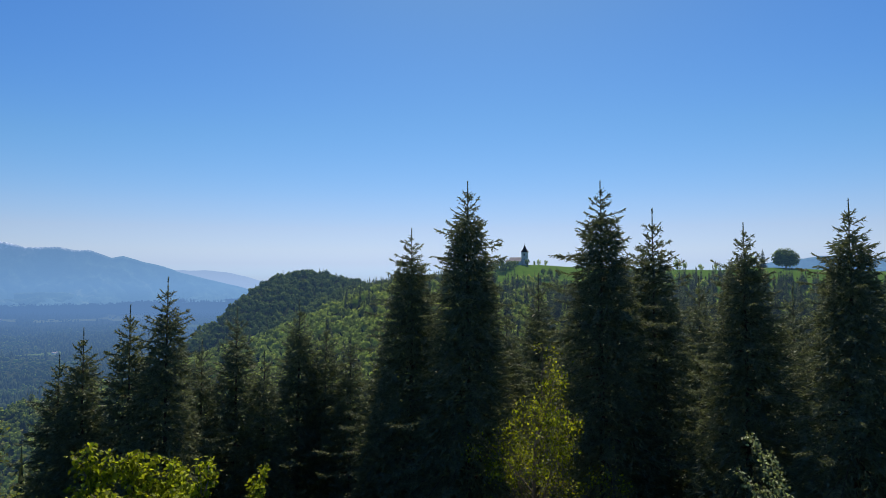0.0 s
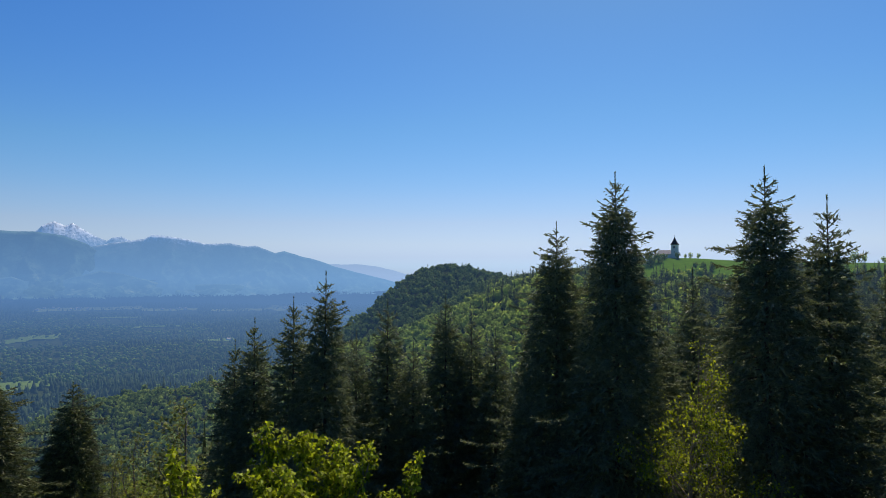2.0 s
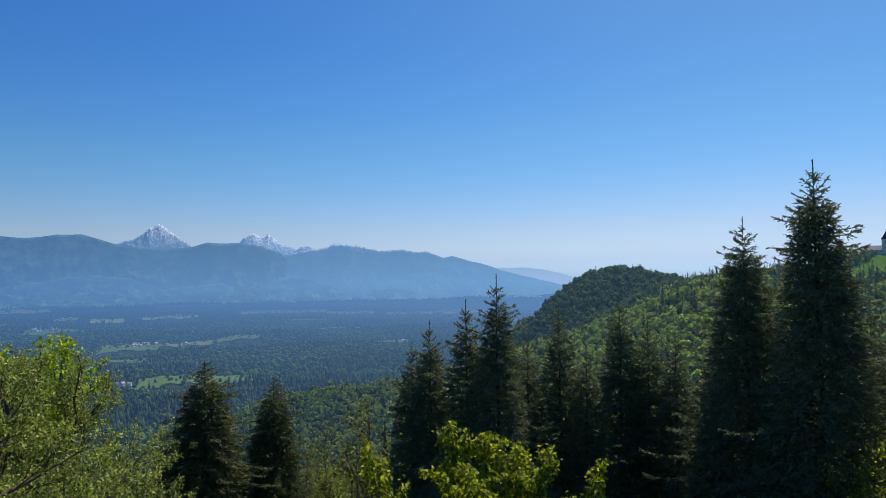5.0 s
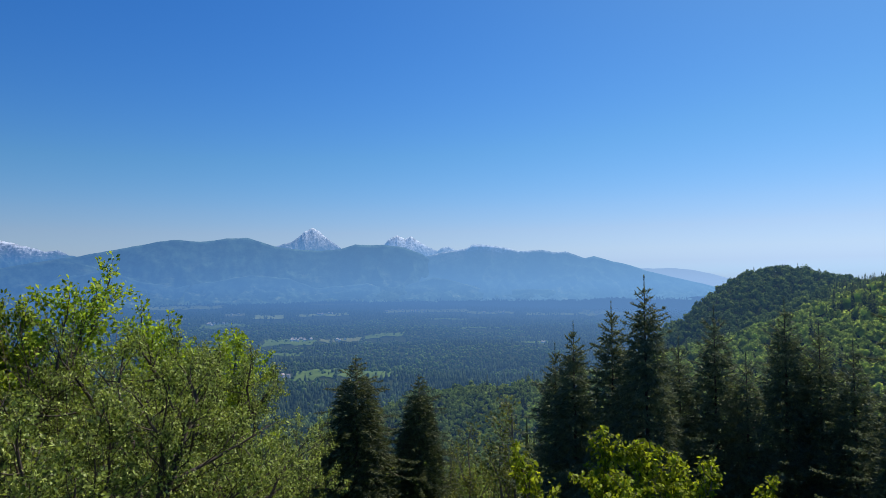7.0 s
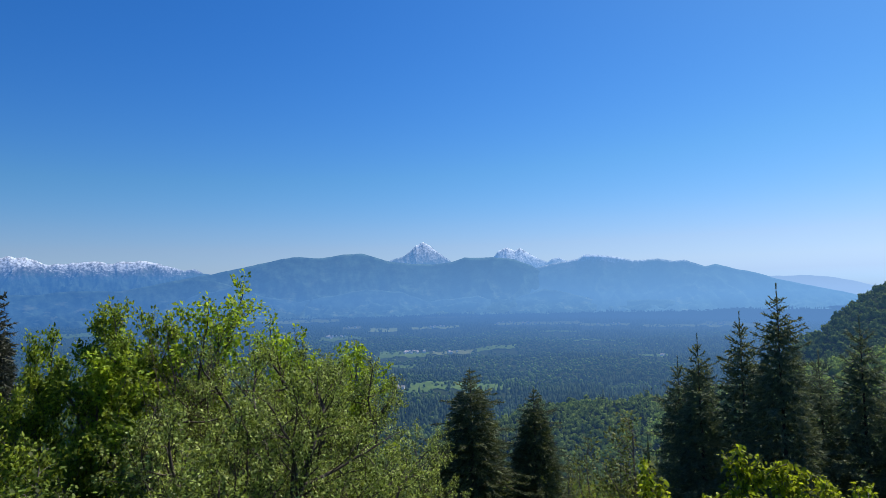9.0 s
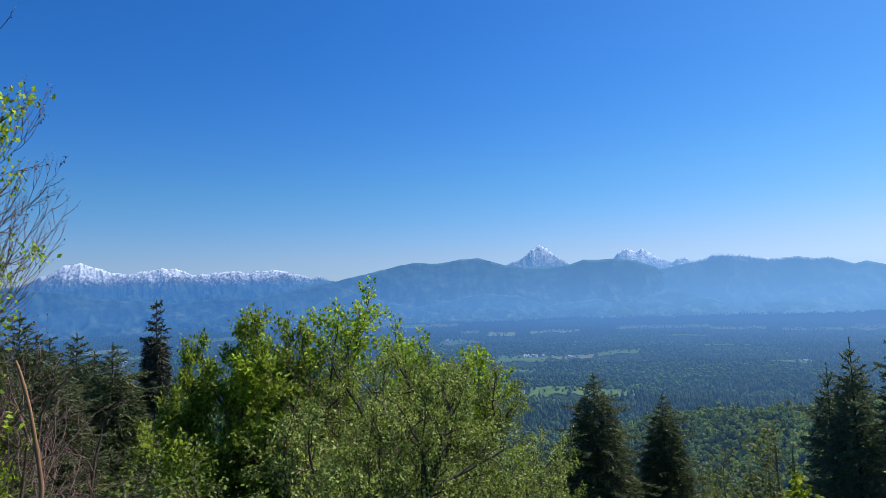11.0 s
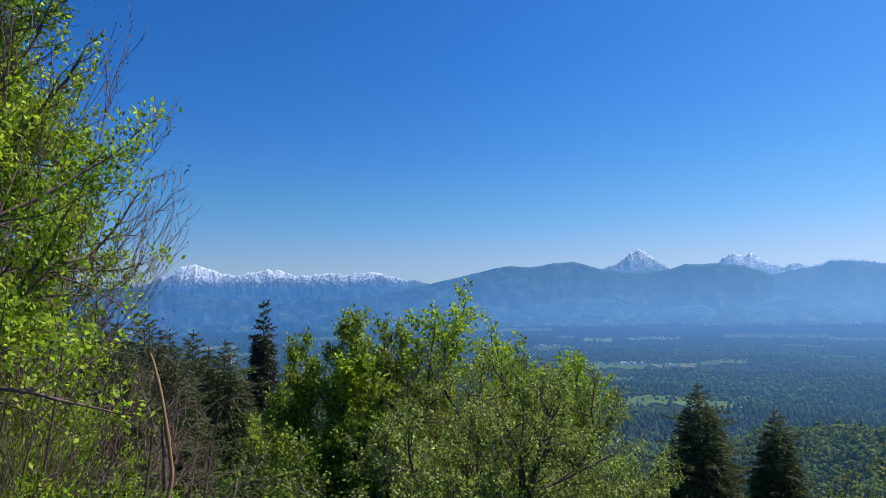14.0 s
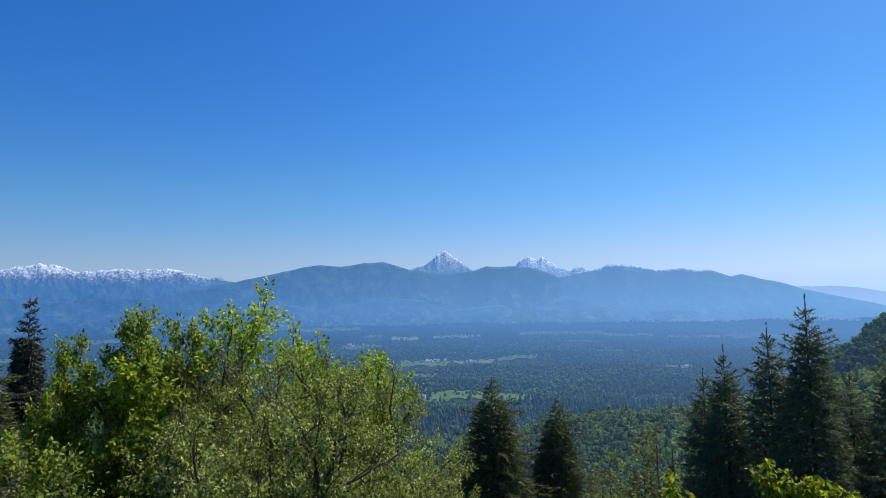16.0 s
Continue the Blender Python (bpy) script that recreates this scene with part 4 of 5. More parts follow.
def needle_tris(p, way, length, width, blades, rng, open_angle=0.6):
    """Tufts of needles: at each place p, some slim blades spread round the way."""
    n = len(p)
    way = unit(way)
    ref = unit(rng.normal(size=(n, 3)))
    a = unit(np.cross(way, ref))
    b = np.cross(way, a)
    out = []
    for k in range(blades):
        t = 2 * np.pi * k / blades + rng.uniform(-0.5, 0.5, n)
        side = a * np.cos(t)[:, None] + b * np.sin(t)[:, None]
        dirn = unit(way + side * (open_angle * rng.uniform(0.5, 1.4, n))[:, None])
        wide = unit(np.cross(dirn, side)) * (width * rng.uniform(0.7, 1.2, n))[:, None]
        ln = (length * rng.uniform(0.7, 1.3, n))[:, None]
        back = p - dirn * ln * 0.25
        out.append(np.stack([back + wide, back - wide, p + dirn * ln], 1))
    return np.concatenate(out)


def spruce_parts(seed, height, reach, shape=0.66, gap=0.31, dense=1.0, droop=0.0, bare=0.0, foot=0.0, tip=0.8, inner_fill=1.0):
    """Trunk, boughs and needles of a spruce. reach: longest bough; shape: metres over which the crown widens; foot: lowest bough."""
    rng = np.random.default_rng(seed)
    zs = np.linspace(0, height, 26)
    sway = np.cumsum(rng.normal(0, 0.012, (26, 2)), axis=0) * np.linspace(1, 0.4, 26)[:, None]
    trunk_pts = np.column_stack([sway, zs])
    r0 = height * 0.011
    trunk = [(trunk_pts, np.maximum(r0 * (1 - zs / height) ** 0.9, 0.008) * np.where(zs < 0.5, 1.25, 1))]
    boughs, tufts_p, tufts_w, twig_lines = [], [], [], []
    # leader shoot
    s = np.linspace(0.0, tip, int(tip / 0.035))
    tufts_p.append(np.column_stack([np.interp(height - s, zs, sway[:, 0]), np.interp(height - s, zs, sway[:, 1]), height - s]))
    tufts_w.append(np.tile([[0, 0, 1.0]], (len(s), 1)))
    depth = tip * 0.75
    while depth < height - foot:
        z = height - depth
        count = rng.integers(5, 8) if depth < 3 else rng.integers(6, 9)
        longest = reach * 0.245 * max(depth - 0.45, 0.05) ** shape * rng.uniform(0.88, 1.1) + 0.06
        turn = rng.uniform(0, 6.28)
        for k in range(count):
            length = longest * rng.uniform(0.42, 1.28) * (1 + 0.08 * math.sin(turn * 3 + 6.283 * k / count))
            if bare and rng.random() < bare:
                continue
            az = turn + 6.283 * k / count + rng.uniform(-0.35, 0.35)
            rise0 = np.interp(depth, (0.4, 1.6, 4.0, 8, 20), (0.85, 0.42, 0.10, -0.12, -0.42)) - droop + rng.uniform(-0.16, 0.16)
            m = max(4, int(length / 0.4))
            u = np.linspace(0, 1, m)
            rise = rise0 - 0.35 * np.sin(u * 3.14) * min(length / 2, 1) + 0.6 * u ** 2 * min(1, depth / 3 + 0.3)
            step = length / (m - 1)
            h = np.concatenate([[0], np.cumsum(np.cos(rise[:-1]) * step)])
            v = np.concatenate([[0], np.cumsum(np.sin(rise[:-1]) * step)])
            bend = az + rng.uniform(-0.15, 0.15) * u
            z0 = z + rng.uniform(-0.12, 0.12)
            cx, cy = np.interp(z0, zs, sway[:, 0]), np.interp(z0, zs, sway[:, 1])
            pts = np.column_stack([cx + np.cos(bend) * h, cy + np.sin(bend) * h, z0 + v])
            boughs.append((pts, np.linspace(0.006 + 0.009 * length, 0.004, m)))
            way = unit(np.gradient(pts, axis=0))
            # twigs on both sides of the bough
            n_tw = int(length / 0.058 * dense)
            w = np.sort(rng.uniform(0.12 if depth < 5 else 0.25, 0.99, n_tw))
            side = np.where(np.arange(n_tw) % 2, 1.0, -1.0)
            tp = np.column_stack([np.interp(w, u, pts[:, i]) for i in range(3)])
            tw = np.column_stack([np.interp(w, u, way[:, i]) for i in range(3)])
            out = np.cross(tw, [0, 0, 1.0]) * side[:, None]
            tdir = unit(tw * 0.75 + out * rng.uniform(0.5, 1.1, n_tw)[:, None] + np.column_stack([np.zeros(n_tw), np.zeros(n_tw), rng.uniform(-0.95 - droop, 0.55, n_tw)]))
            tl = (0.10 + 0.34 * (1 - w) * min(length, 2.2) / 1.6) * rng.uniform(0.6, 1.3, n_tw)
            for frac in np.arange(0.1, 1.01, 0.095 / max(0.095, float(tl.mean()))):
                sag = -0.10 * (frac * tl) ** 2
                tufts_p.append(tp + tdir * (tl * frac)[:, None] + np.column_stack([np.zeros(n_tw), np.zeros(n_tw), sag]))
                tufts_w.append(tdir)
            # needles along the bough itself
            q = np.linspace(0.25, 1, int(length / 0.07))
            tufts_p.append(np.column_stack([np.interp(q, u, pts[:, i]) for i in range(3)]))
            tufts_w.append(np.column_stack([np.interp(q, u, way[:, i]) for i in range(3)]))
        depth += gap * rng.uniform(0.8, 1.2) * np.interp(depth, (0, 3, 6, 14), (1.1, 1.0, 1.0, 1.25))
    p, w = np.concatenate(tufts_p), np.concatenate(tufts_w)
    tris = needle_tris(p, w, 0.095, 0.024, 2, rng, 0.7)
    # old inner twigs that close the crown round the trunk
    n = int(1000 * inner_fill * (height - foot))
    z = rng.uniform(0, 1, n) ** 0.7 * (height - foot - 1.3) + 1.3
    rad = (reach * 0.245 * z ** shape * 0.62) * np.sqrt(rng.uniform(0.02, 1, n)) * (1 - bare)
    t = rng.uniform(0, 6.283, n)
    inner = np.column_stack([np.cos(t) * rad, np.sin(t) * rad, height - z - rad * 0.15])
    outw = np.column_stack([np.cos(t), np.sin(t), rng.uniform(-0.7, 0.3, n)])
    tris = np.concatenate([tris, needle_tris(inner, outw, 0.22, 0.038, 2, rng, 0.9)])
    return trunk, boughs, tris


def build_spruce(name, label, seed, height, reach, material=None, **kw):
    trunk, boughs, tris = spruce_parts(seed, height, reach, **kw)
    tree = tagged(new(name), label, "tree", "spruces on the slope")
    link_mesh("trunk", mesh_np("trunk", *tubes(trunk, 9)), M_BARK, tree, smooth=True)
    tagged(link_mesh("branchwork", mesh_np("branchwork", *tubes(boughs, 3)), M_BARK, tree), kind="stuff")
    tagged(link_mesh("crown", mesh_np("crown", tris.reshape(-1, 3), np.arange(len(tris) * 3).reshape(-1, 3)), material or M_NEEDLE, tree, "dark green needles"), kind="stuff")
    return tree


def plant(tree, az, el, d, height, first_use, turn=0.0, wide=1.0):
    """Puts a tree of that height so that its top shows at az, el from the eye, d metres off, rooted in the slope."""
    top = up(az, el, d)
    base = float(land(az, d)) - 0.25
    s = (top.z - base) / height
    m = pose(top.x, top.y, base, 0, 0, turn)
    if first_use:
        tree.matrix_basis = m @ Matrix.Diagonal((s * wide, s * wide, s, 1))
        return tree
    c = copy_thing(tree, m)
    c.scale = (s * wide, s * wide, s)
    return c


SPRUCES = [
    (build_spruce("spruce_tree", "tall dark spruce with a wide spiky crown", 3, 19.0, 2.75, shape=0.70), 19.0,
     ((-2.2, 8.64, 23, 0), (-31.9, 5.98, 19, 120), (-46, 6.0, 21, 60))),
    (build_spruce("spruce_tree", "tall dark spruce with a dense broad crown", 8, 19.0, 2.95, shape=0.70, tip=0.6), 19.0,
     ((-13.8, 8.40, 23, 40), (2.9, 4.48, 25, 200), (-24.9, 4.58, 21, 300))),
    (build_spruce("spruce_tree", "slender dark spruce with a long top shoot", 14, 16.0, 2.4, shape=0.70, tip=1.0, inner_fill=0.55), 16.0,
     ((23.0, 0.18, 26, 10), (-18.0, 5.96, 25, 130), (12.5, -1.69, 29, 250), (28.9, -3.73, 28, 70), (-36.5, 2.5, 24, 20), (-5.6, -2.5, 27, 200), (-16.2, -1.0, 28, 300), (-34.3, 0.3, 26, 45))),
    (build_spruce("spruce_tree", "young dark spruce with drooping lower boughs", 21, 14.0, 2.4, shape=0.70, tip=0.9, inner_fill=0.45), 14.0,
     ((25.7, -2.02, 27, 0), (17.5, -2.38, 28, 90), (10.2, -3.45, 29, 160), (30.5, -5.6, 29, 200), (20.4, -5.0, 29, 310), (-8.5, 0.5, 30, 80), (-21.5, 0.3, 30, 190), (-28.3, -0.6, 31, 250), (0.4, -2.8, 27, 30), (-11.2, -3.0, 28, 140), (15.4, -6.0, 27, 220), (8.0, -4.8, 28, 110), (5.4, -5.5, 26, 350), (-24.0, -1.4, 27, 270), (-27.6, -2.6, 24, 330), (-38.5, 0.8, 25, 75))),
]
for tree, height, spots in SPRUCES:
    for k, (az, el, d, turn) in enumerate(spots):
        plant(tree, az, el, d, height, k == 0, turn)

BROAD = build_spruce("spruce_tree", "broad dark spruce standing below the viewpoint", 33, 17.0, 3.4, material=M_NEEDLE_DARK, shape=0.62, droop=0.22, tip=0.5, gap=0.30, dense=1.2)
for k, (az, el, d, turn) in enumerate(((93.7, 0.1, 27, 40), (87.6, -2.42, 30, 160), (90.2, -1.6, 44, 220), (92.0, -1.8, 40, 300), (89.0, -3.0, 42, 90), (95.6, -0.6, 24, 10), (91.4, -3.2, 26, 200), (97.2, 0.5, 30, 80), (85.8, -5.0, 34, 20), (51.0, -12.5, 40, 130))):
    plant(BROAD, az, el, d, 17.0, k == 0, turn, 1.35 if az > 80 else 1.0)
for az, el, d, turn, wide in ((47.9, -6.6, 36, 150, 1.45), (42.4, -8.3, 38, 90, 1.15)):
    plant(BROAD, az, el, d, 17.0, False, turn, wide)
OLD = build_spruce("old_spruce_tree", "thin old spruce with sparse hanging greyish boughs and a bare trunk", 41, 15.0, 2.1, material=M_NEEDLE_OLD, shape=0.42, droop=0.40, bare=0.05, dense=1.5, gap=0.28, inner_fill=0.9, foot=5.0, tip=0.3)
plant(OLD, 84.6, 0.73, 32, 15.0, True, 0)


# ---- broadleaf trees ----
def grow(rng, start, way, length, radius, level, spec, lines, ends, least=0.003):
    """A limb and all that forks from it. spec: for each level (pieces, forks, fork angle, length ratio, wander, lift)."""
    pieces, forks, angle, ratio, wander, lift = spec[level]
    pts, rads = [np.array(start, dtype=float)], [radius]
    w = np.array(way, dtype=float)
    w /= np.linalg.norm(w)
    step = length / pieces
    taper = 0.55 if level < len(spec) - 1 else 0.3
    ways = []
    for i in range(pieces):
        w = w + rng.normal(0, wander, 3) + np.array([0, 0, lift])
        w /= np.linalg.norm(w)
        pts.append(pts[-1] + w * step)
        rads.append(radius * (1 - (1 - taper) * (i + 1) / pieces))
        ways.append(w)
    lines.append((np.array(pts), np.array(rads)))
    if level == len(spec) - 1:
        for i in range(1, pieces + 1):
            ends.append((pts[i], ways[i - 1]))
        return
    for k in range(forks):
        u = 0.25 + 0.75 * (k + rng.uniform(0.2, 0.9)) / forks if level else 0.18 + 0.82 * (k + rng.uniform(0.2, 0.9)) / forks
        u = min(u, 1.0)
        i = min(int(u * pieces), pieces - 1)
        p = pts[i] + (pts[i + 1] - pts[i]) * (u * pieces - i)
        side = unit(np.cross(ways[i], rng.normal(size=3)))
        a = angle * rng.uniform(0.6, 1.3)
        nw = ways[i] * math.cos(a) + side * math.sin(a)
        grow(rng, p, nw, length * ratio * rng.uniform(0.7, 1.25) * (1.15 - 0.4 * u), max(rads[i] * 0.5, least), level + 1, spec, lines, ends, least)
    grow(rng, pts[-1], ways[-1], length * ratio * 0.8, rads[-1] * 0.9, level + 1, spec, lines, ends, least)


LEAF_OVAL = np.array([(0, 0, 0), (0.28, 0.32, 0.06), (0.22, 0.72, 0.04), (0, 1, -0.06), (-0.22, 0.72, 0.04), (-0.28, 0.32, 0.06)])
LEAF_KITE = np.array([(0, 0, 0), (0.30, 0.45, 0.06), (0, 1, -0.06), (-0.30, 0.45, 0.06)])


def leaf_mesh(name, rng, ends, per_end, size, outline, scatter_r, hang=0.2, keep=1.0, clump=0.0):
    pos = np.array([e[0] for e in ends])
    way = np.array([e[1] for e in ends])
    if keep < 1.0:
        sel = rng.random(len(pos)) < keep
        pos, way = pos[sel], way[sel]
    if clump:  # leaf sprays here, bare twigs there
        full = fbm(pos[:, 0] * 1.1 + pos[:, 1] * 0.7 + 9, pos[:, 2] * 1.2 - pos[:, 1] * 0.8 + 5, 81, 3)
        sel = rng.random(len(pos)) < 1 - clump * (1 - smooth01((full - 0.40) / 0.14))
        pos, way = pos[sel], way[sel]
    pos, way = np.repeat(pos, per_end, 0), np.repeat(way, per_end, 0)
    n = len(pos)
    pos = pos + rng.normal(0, scatter_r, (n, 3))
    y = unit(way * 0.6 + rng.normal(0, 0.75, (n, 3)) + np.array([0, 0, -hang]))
    nrm = unit(np.array([0, 0, 0.8]) + rng.normal(0, 0.65, (n, 3)))
    x = unit(np.cross(y, nrm))
    z = np.cross(x, y)
    s = size * rng.uniform(0.55, 1.25, n)
    o = outline
    v = pos[:, None] + (x[:, None] * o[None, :, 0:1] + y[:, None] * o[None, :, 1:2] + z[:, None] * o[None, :, 2:3]) * s[:, None, None]
    return mesh_np(name, v.reshape(-1, 3), np.arange(n * len(o)).reshape(n, len(o)))


def broadleaf(name, label, seed, stems, spec, leaf, per_end, size, outline, material, bark, scatter_r=0.08, hang=0.2, keep=1.0, group="", category="tree", clump=0.0, least=0.003):
    """stems: (base x, y, way, length, radius) of each trunk."""
    rng = np.random.default_rng(seed)
    lines, ends = [], []
    for x, y, way, length, radius in stems:
        grow(rng, (x, y, 0), way, length, radius, 0, spec, lines, ends, least)
    tree = tagged(new(name), label, category, group)
    thick = [l for l in lines if l[1][0] >= 0.012]
    thin = [l for l in lines if l[1][0] < 0.012]
    link_mesh("trunk", mesh_np("trunk", *tubes(thick, 6)), bark, tree, smooth=True)
    if thin:
        tagged(link_mesh("branchwork", mesh_np("branchwork", *tubes(thin, 3)), bark, tree), kind="stuff")
    if leaf:
        tagged(link_mesh("crown", leaf_mesh("crown", rng, ends, per_end, size, outline, scatter_r, hang, keep, clump), material, tree), kind="stuff")
    peak = max((l[0][l[0][:, 2].argmax()] for l in lines), key=lambda p: p[2])
    tree["top"], tree["top_x"], tree["top_y"] = float(peak[2]), float(peak[0]), float(peak[1])
    return tree


def stand(tree, az, d, turn=0.0, top_el=None, wide=1.0):
    """Roots the tree in the slope at az, d, sized so that its top shows at the elevation top_el."""
    base = float(land(az, d)) - 0.2
    s = 1.0 if top_el is None else (up(az, top_el, d).z - base) / tree["top"]
    c, n = math.cos(radians(turn)) * s * wide, math.sin(radians(turn)) * s * wide
    p = at(az, d, base) - Vector((tree["top_x"] * c - tree["top_y"] * n, tree["top_x"] * n + tree["top_y"] * c, 0))
    tree.matrix_basis = pose(p.x, p.y, p.z, 0, 0, turn) @ Matrix.Diagonal((s * wide, s * wide, s, 1))


def stand_copy(tree, az, d, turn, top_el, wide=1.0):
    c = copy_thing(tree, Matrix.Identity(4))
    stand(c, az, d, turn, top_el, wide)
    return c


APPLE_SPEC = ((4, 5, 0.85, 0.95, 0.06, 0.02), (6, 7, 0.8, 0.5, 0.12, 0.02), (5, 6, 0.8, 0.55, 0.16, 0.0), (4, 4, 0.8, 0.6, 0.2, 0.03), (3, 0, 0, 0, 0.2, 0.02))
POLE_SPEC = ((7, 7, 0.55, 0.30, 0.04, 0.03), (4, 5, 0.6, 0.5, 0.10, 0.10), (4, 4, 0.7, 0.55, 0.15, 0.08), (3, 0, 0, 0, 0.2, 0.05))
ROUND_SPEC = ((6, 7, 0.8, 0.45, 0.05, 0.03), (5, 6, 0.8, 0.5, 0.10, 0.06), (4, 5, 0.8, 0.55, 0.15, 0.05), (3, 4, 0.8, 0.55, 0.2, 0.05), (3, 0, 0, 0, 0.2, 0.0))

apple = broadleaf("apple_tree", "old spreading fruit tree with small pale green leaf tufts", 5,
                  ((0, 0, (0.05, 0.02, 1), 2.6, 0.15), (0.3, 0.2, (0.35, 0.1, 1), 2.8, 0.12), (-0.3, 0, (-0.3, 0.15, 1), 2.5, 0.12)), APPLE_SPEC, True, 11, 0.048, LEAF_KITE, M_APPLE, M_BARK, 0.032, keep=0.8, group="fruit trees")
stand(apple, 58.9, 14.0, 20, -5.2, 0.98)
stand_copy(apple, 65.5, 13.0, 140, -3.6, 0.9)
stand_copy(apple, 70.5, 13.5, 260, -3.2, 0.78)
pole = broadleaf("bird_cherry", "clump of slender upright stems with bright green leaves", 6,
                 ((0, 0, (0, 0, 1), 6.6, 0.07), (0.3, 0.1, (0.12, 0.05, 1), 6.2, 0.06), (-0.3, 0.15, (-0.10, 0, 1), 6.0, 0.06), (0.1, -0.4, (0.05, -0.1, 1), 5.5, 0.05)), POLE_SPEC, True, 10, 0.098, LEAF_KITE, M_BRIGHT, M_BARK, 0.06, group="slender trees", clump=0.55)
stand(pole, 66.9, 17.0, 0, 1.9, 1.05)
stand_copy(pole, 62.9, 17.5, 100, -2.6, 1.0)
stand_copy(pole, 65.0, 17.5, 200, -1.4, 0.9)
rounded = broadleaf("maple_tree", "broad leafy tree with deep green spring leaves", 7,
                    ((0, 0, (0, 0, 1), 5.4, 0.13),), ROUND_SPEC, True, 7, 0.105, LEAF_KITE, M_DEEP, M_GREYBARK, 0.07, group="broadleaf trees", clump=0.6)
stand(rounded, 77.0, 17.0, 0, -0.1, 0.78)
stand_copy(rounded, 80.8, 18.0, 90, -2.0, 0.62)
stand_copy(rounded, 73.8, 17.5, 200, -0.9, 0.8)
shrub = broadleaf("shrub", "bushy light green shrub on the slope", 9,
                  ((0, 0, (0, 0, 1), 2.2, 0.05), (0.3, 0, (0.5, 0, 1), 2.0, 0.05), (-0.3, 0, (-0.5, 0.1, 1), 2.0, 0.05), (0, 0.3, (0, 0.6, 1), 1.9, 0.04), (0, -0.3, (0.1, -0.6, 1), 1.9, 0.04)),
                  ROUND_SPEC[1:], True, 6, 0.052, LEAF_KITE, M_SHRUB, M_GREYBARK, 0.08, group="shrubs", category="shrub")
stand(shrub, 86.0, 15.0, 0, -12.0, 1.4)
stand_copy(shrub, 92.5, 12.0, 80, -13.5, 1.5)
stand_copy(shrub, 81.5, 13.0, 160, -11.0, 1.3)
stand_copy(shrub, 97.0, 10.0, 240, -11.0, 1.3)
# warm bush close below the viewpoint
def plume_shrub(name, label, seed, limbs, plumes, length, spread, lean, size, outline, material, density, nod=0.5):
    """A shrub of bare limbs that end in upright plumes, each shoot hung thickly with leaves. limbs: (way, length)."""
    rng = np.random.default_rng(seed)
    lines, ends = [], []
    for n, (way, reach) in enumerate(limbs):
        w, pts = unit(np.array(way, dtype=float)), [np.array([rng.uniform(-0.08, 0.08), rng.uniform(-0.08, 0.08), 0.0])]
        for k in range(8):
            w = unit(w + rng.normal(0, 0.07, 3) + np.array([0, 0, 0.03]))
            pts.append(pts[-1] + w * reach / 8)
        pts = np.array(pts)
        lines.append((pts, np.linspace(0.03, 0.010, 9)))
        for k in range(plumes):
            u = (0.45 + 0.55 * k / (plumes - 1)) * 8
            p = np.array([np.interp(u, range(9), pts[:, c]) for c in range(3)])
            out = rng.normal(0, spread, 3) + np.array(lean)
            sw, shoot = unit(np.array([out[0], out[1], 0.85 + 0.3 * rng.random()])), [p]
            far = length * rng.uniform(0.6, 1.25)
            for q in range(9):
                sw = unit(sw + rng.normal(0, 0.05, 3) + np.array([out[0] * 0.10, out[1] * 0.10, 0.06 if q < 6 else -0.25 * nod]))
                shoot.append(shoot[-1] + sw * far / 9)
            shoot = np.array(shoot)
            lines.append((shoot, np.linspace(0.008, 0.003, 10)))
            for v in np.linspace(2.0, 9, int(far * density)):
                at_v = np.array([np.interp(v, range(10), shoot[:, c]) for c in range(3)])
                side = unit(rng.normal(size=3) * np.array([1, 1, 0.4]))
                ends.append((at_v + side * 0.02, unit(side + np.array([0, 0, -0.2]))))
    shrub_top = tagged(new(name), label, "shrub", "shrubs")
    link_mesh("trunk", mesh_np("trunk", *tubes([l for l in lines if l[1][0] > 0.012], 6)), M_GREYBARK, shrub_top, smooth=True)
    tagged(link_mesh("branchwork", mesh_np("branchwork", *tubes([l for l in lines if l[1][0] <= 0.012], 4)), M_GREYBARK, shrub_top), kind="stuff")
    tagged(link_mesh("crown", leaf_mesh("crown", rng, ends, 3, size, outline, 0.022, 0.55), material, shrub_top), kind="stuff")
    peak = max((l[0][l[0][:, 2].argmax()] for l in lines), key=lambda q: q[2])
    shrub_top["top"], shrub_top["top_x"], shrub_top["top_y"] = float(peak[2]), float(peak[0]), float(peak[1])
    return shrub_top


bush = plume_shrub("cherry_bush", "sunlit yellow-green bush with plumes of hanging leaves", 12,
                   (((0.05, 0.0, 1), 2.3), ((0.35, 0.15, 1), 2.3), ((-0.4, 0.1, 1), 2.2), ((0.65, 0.1, 0.9), 2.3), ((0.1, -0.4, 1), 2.0)), 13, 0.44, 0.42, (0, 0, 0), 0.052, LEAF_OVAL, M_YELLOW, 90)
stand(bush, 27.3, 8.5, 30, -12.0, 1.0)
stand_copy(bush, 24.4, 8.7, 80, -13.0, 1.0)
stand_copy(bush, 21.4, 8.9, 170, -14.0, 1.0)
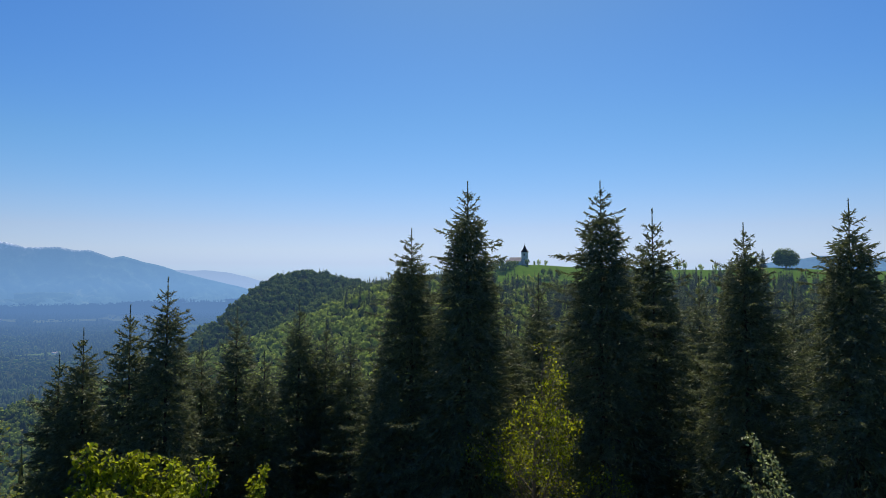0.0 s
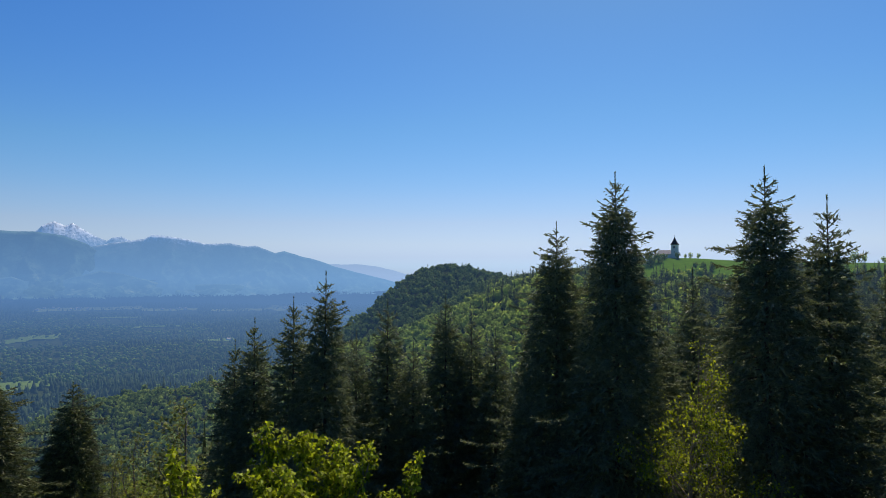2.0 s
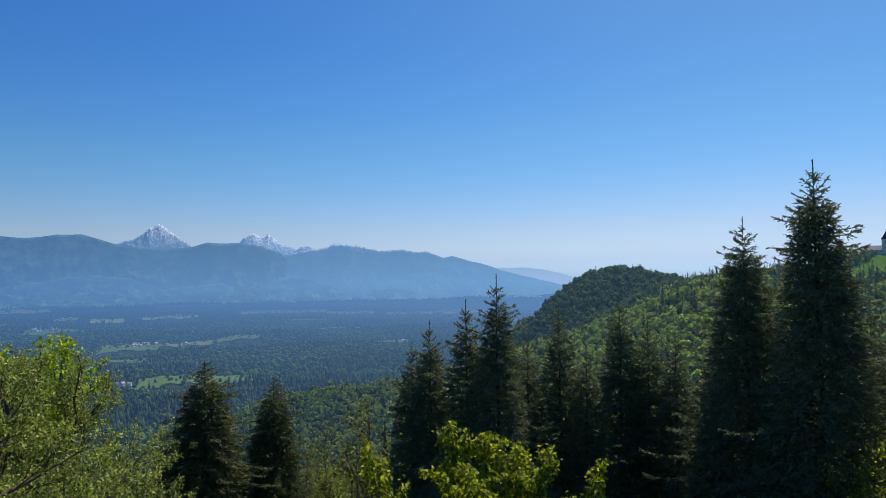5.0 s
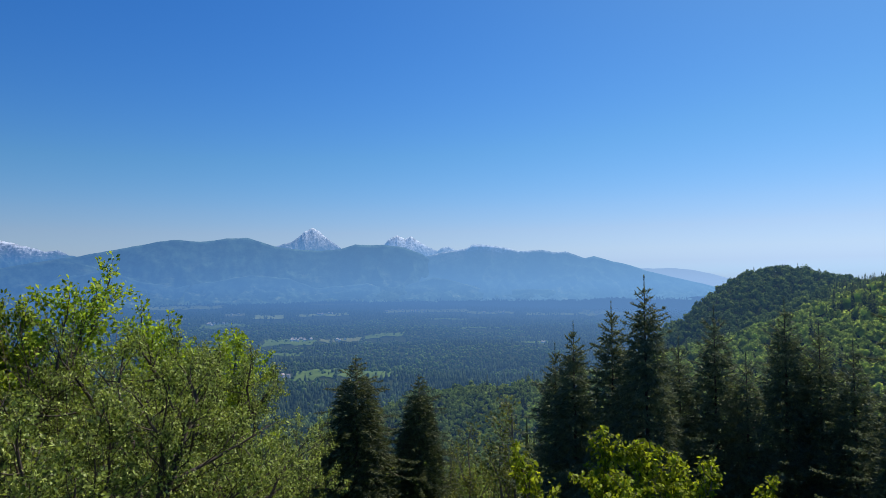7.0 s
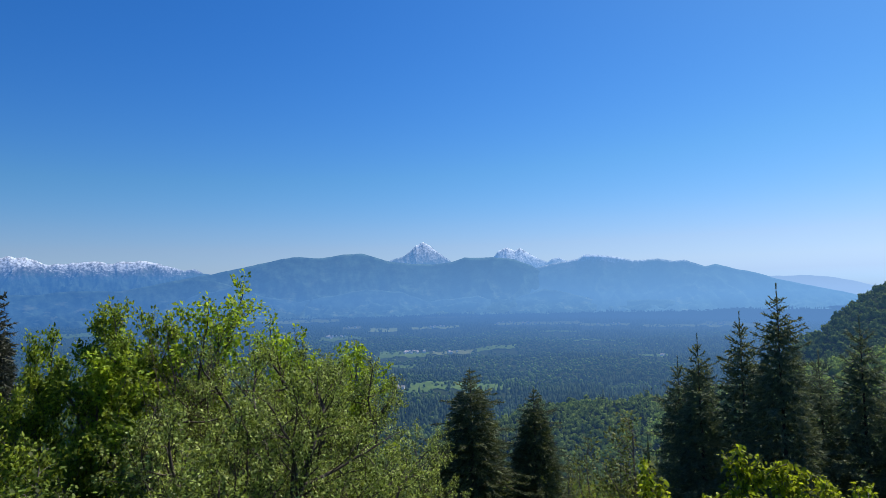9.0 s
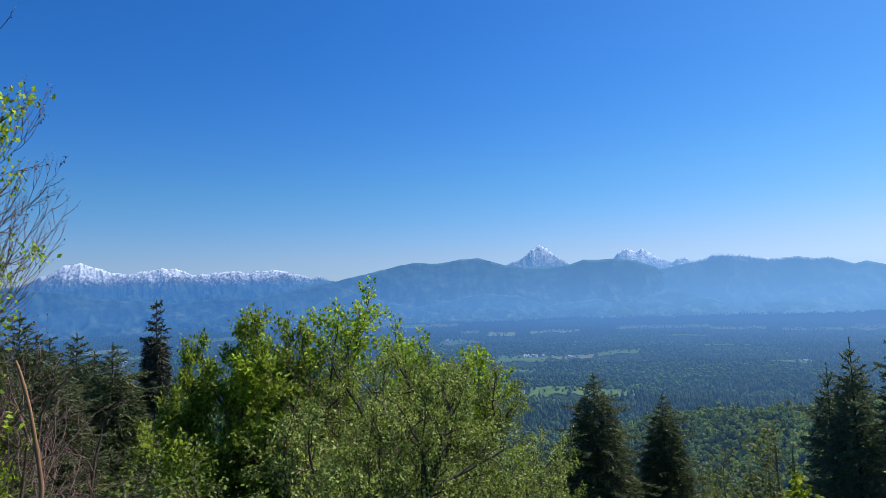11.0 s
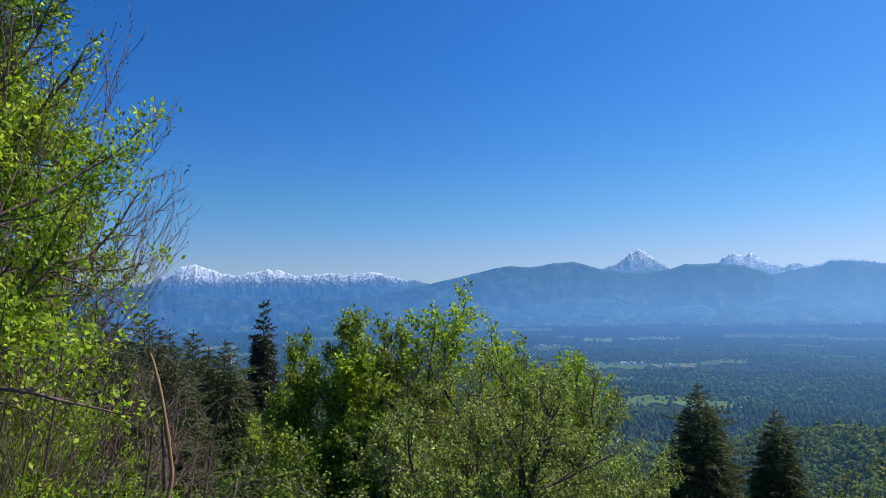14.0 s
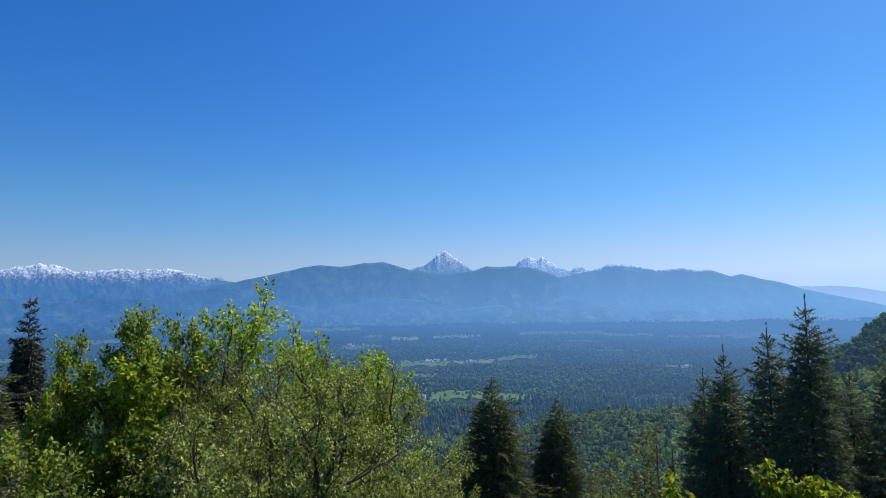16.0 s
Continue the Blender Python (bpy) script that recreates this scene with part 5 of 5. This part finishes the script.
# backlit young beech among the spruces
beech = broadleaf("beech_tree", "young backlit beech with glowing yellow-green leaves", 15,
                  ((0, 0, (0, 0, 1), 6.2, 0.09),), ROUND_SPEC, True, 3, 0.10, LEAF_KITE, M_YELLOW, M_GREYBARK, 0.14, keep=0.55, group="broadleaf trees", clump=0.9)
stand(beech, -8.8, 20.0, 0, -4.9, 0.85)
stand_copy(beech, -37.0, 17.0, 120, -3.5, 0.6)
birch = broadleaf("birch_tree", "thin birch with dull yellowish young leaves", 44,
                  ((0, 0, (0, 0, 1), 6.4, 0.07), (0.2, 0, (0.12, 0.05, 1), 5.6, 0.05)), POLE_SPEC, True, 3, 0.11, LEAF_OVAL, M_BIRCH, M_GREYBARK, 0.13, keep=0.8, group="broadleaf trees")
stand(birch, 35.0, 31.0, 200, -10.2, 1.15)
stand_copy(birch, 37.6, 34.0, 300, -12.4, 1.0)
stand_copy(birch, 39.5, 46.0, 60, -14.0, 0.8)
pale = plume_shrub("whitebeam_bush", "bush with pale silvery green leaves on long leaning sprays", 18,
                   (((-0.05, 0.05, 1), 2.0), ((0.2, -0.1, 1), 1.9), ((-0.2, 0.05, 1), 1.8)), 4, 0.95, 0.2, (-0.32, 0.15, 0), 0.040, LEAF_OVAL, M_PALE, 80, 0.2)
stand(pale, -24.0, 8.0, 0, -11.6, 1.0)
stand_copy(pale, -25.4, 8.3, 15, -12.8, 1.0)
# maple beside the viewpoint
maple = broadleaf("maple_tree", "tall maple in fresh bright green leaf with bare budding twigs", 27,
                  ((0, 0, (0, 0.05, 1), 8.5, 0.10), (0.3, 0.2, (0.12, 0.12, 1), 8.0, 0.08), (-0.3, 0, (-0.05, -0.1, 1), 7.5, 0.07)),
                  ((10, 28, 1.25, 0.30, 0.04, 0.0), (8, 10, 0.7, 0.40, 0.08, 0.05), (4, 6, 0.7, 0.5, 0.15, 0.06), (3, 0, 0, 0, 0.18, 0.06)), True, 16, 0.058, LEAF_KITE, M_SYCAMORE, M_TWIG, 0.05, hang=0.1, keep=0.95, group="broadleaf trees", clump=0.7)
stand(maple, 107.6, 9.0, 0, 40, 0.80)
stand_copy(maple, 109.5, 11.0, 140, 28, 0.6)
stand_copy(maple, 106.5, 13.0, 250, 14, 0.5)
# leafless tree whose long twigs arch out of the maple
budding = broadleaf("ash_tree", "leafless young ash with arching budding twigs", 52,
                    ((0, 0, (0.02, 0.06, 1), 9.0, 0.026), (0.2, 0.1, (0.06, 0.10, 1), 8.6, 0.024), (-0.1, 0.2, (-0.06, 0.14, 1), 7.4, 0.022), (0.1, -0.2, (0, 0.22, 1), 6.4, 0.02)),
                    ((11, 20, 1.15, 0.30, 0.03, 0.02), (8, 8, 0.55, 0.42, 0.07, 0.10), (5, 3, 0.6, 0.5, 0.10, 0.12), (4, 0, 0, 0, 0.12, 0.10)), True, 1, 0.03, LEAF_OVAL, M_TWIG, M_TWIG, 0.01, keep=0.6, group="broadleaf trees", least=0.0055)
stand(budding, 105.8, 8.2, 0, 34, 0.78)
# bare reddish bush
bare = broadleaf("bare_bush", "leafless reddish-brown thicket of fine twigs", 30,
                 ((0, 0, (0, 0, 1), 2.2, 0.04), (0.2, 0, (0.4, 0, 1), 2.2, 0.03), (-0.2, 0, (-0.4, 0, 1), 2.2, 0.03), (0, 0.2, (0, 0.5, 1), 2.0, 0.03)), ROUND_SPEC[1:], False, 0, 0, LEAF_OVAL, M_TWIG, M_TWIG, group="shrubs", category="shrub")
stand(bare, 93.6, 12.5, 0, -2.2, 1.0)
stand_copy(bare, 95.6, 11.0, 70, -4.5, 1.0)
stand_copy(bare, 69.5, 16.0, 140, -1.2, 0.5)
stand_copy(bare, 72.0, 16.0, 240, -0.9, 0.5)


# ---- dead stalk near the viewpoint ----
def build_stalk():
    d = 5.0
    marks = [up(90.2, -20, d), up(90.15, -14.6, d), up(89.6, -12.0, d), up(90.0, -9.0, d), up(90.45, -6.3, d), up(91.0, -4.0, d), up(91.3, -3.1, d)]
    marks.insert(0, at(90.3, d, float(land(90.3, d)) - 0.1))
    pts = np.array([list(m) for m in marks])
    u = np.linspace(0, len(pts) - 1, 40)
    line = np.column_stack([np.interp(u, range(len(pts)), pts[:, i]) for i in range(3)])
    line[1:-1] = (line[:-2] + line[1:-1] * 2 + line[2:]) / 4
    rad = np.linspace(0.018, 0.008, 40) * (1 + 0.25 * (np.arange(40) % 9 == 4))
    stalk = tagged(new("dead_branch"), "bare weathered brown branch standing upright in the bushes", "branch")
    link_mesh("stem", mesh_np("stem", *tubes([(line, rad)], 7)), M_DEADWOOD, stalk, smooth=True)


build_stalk()
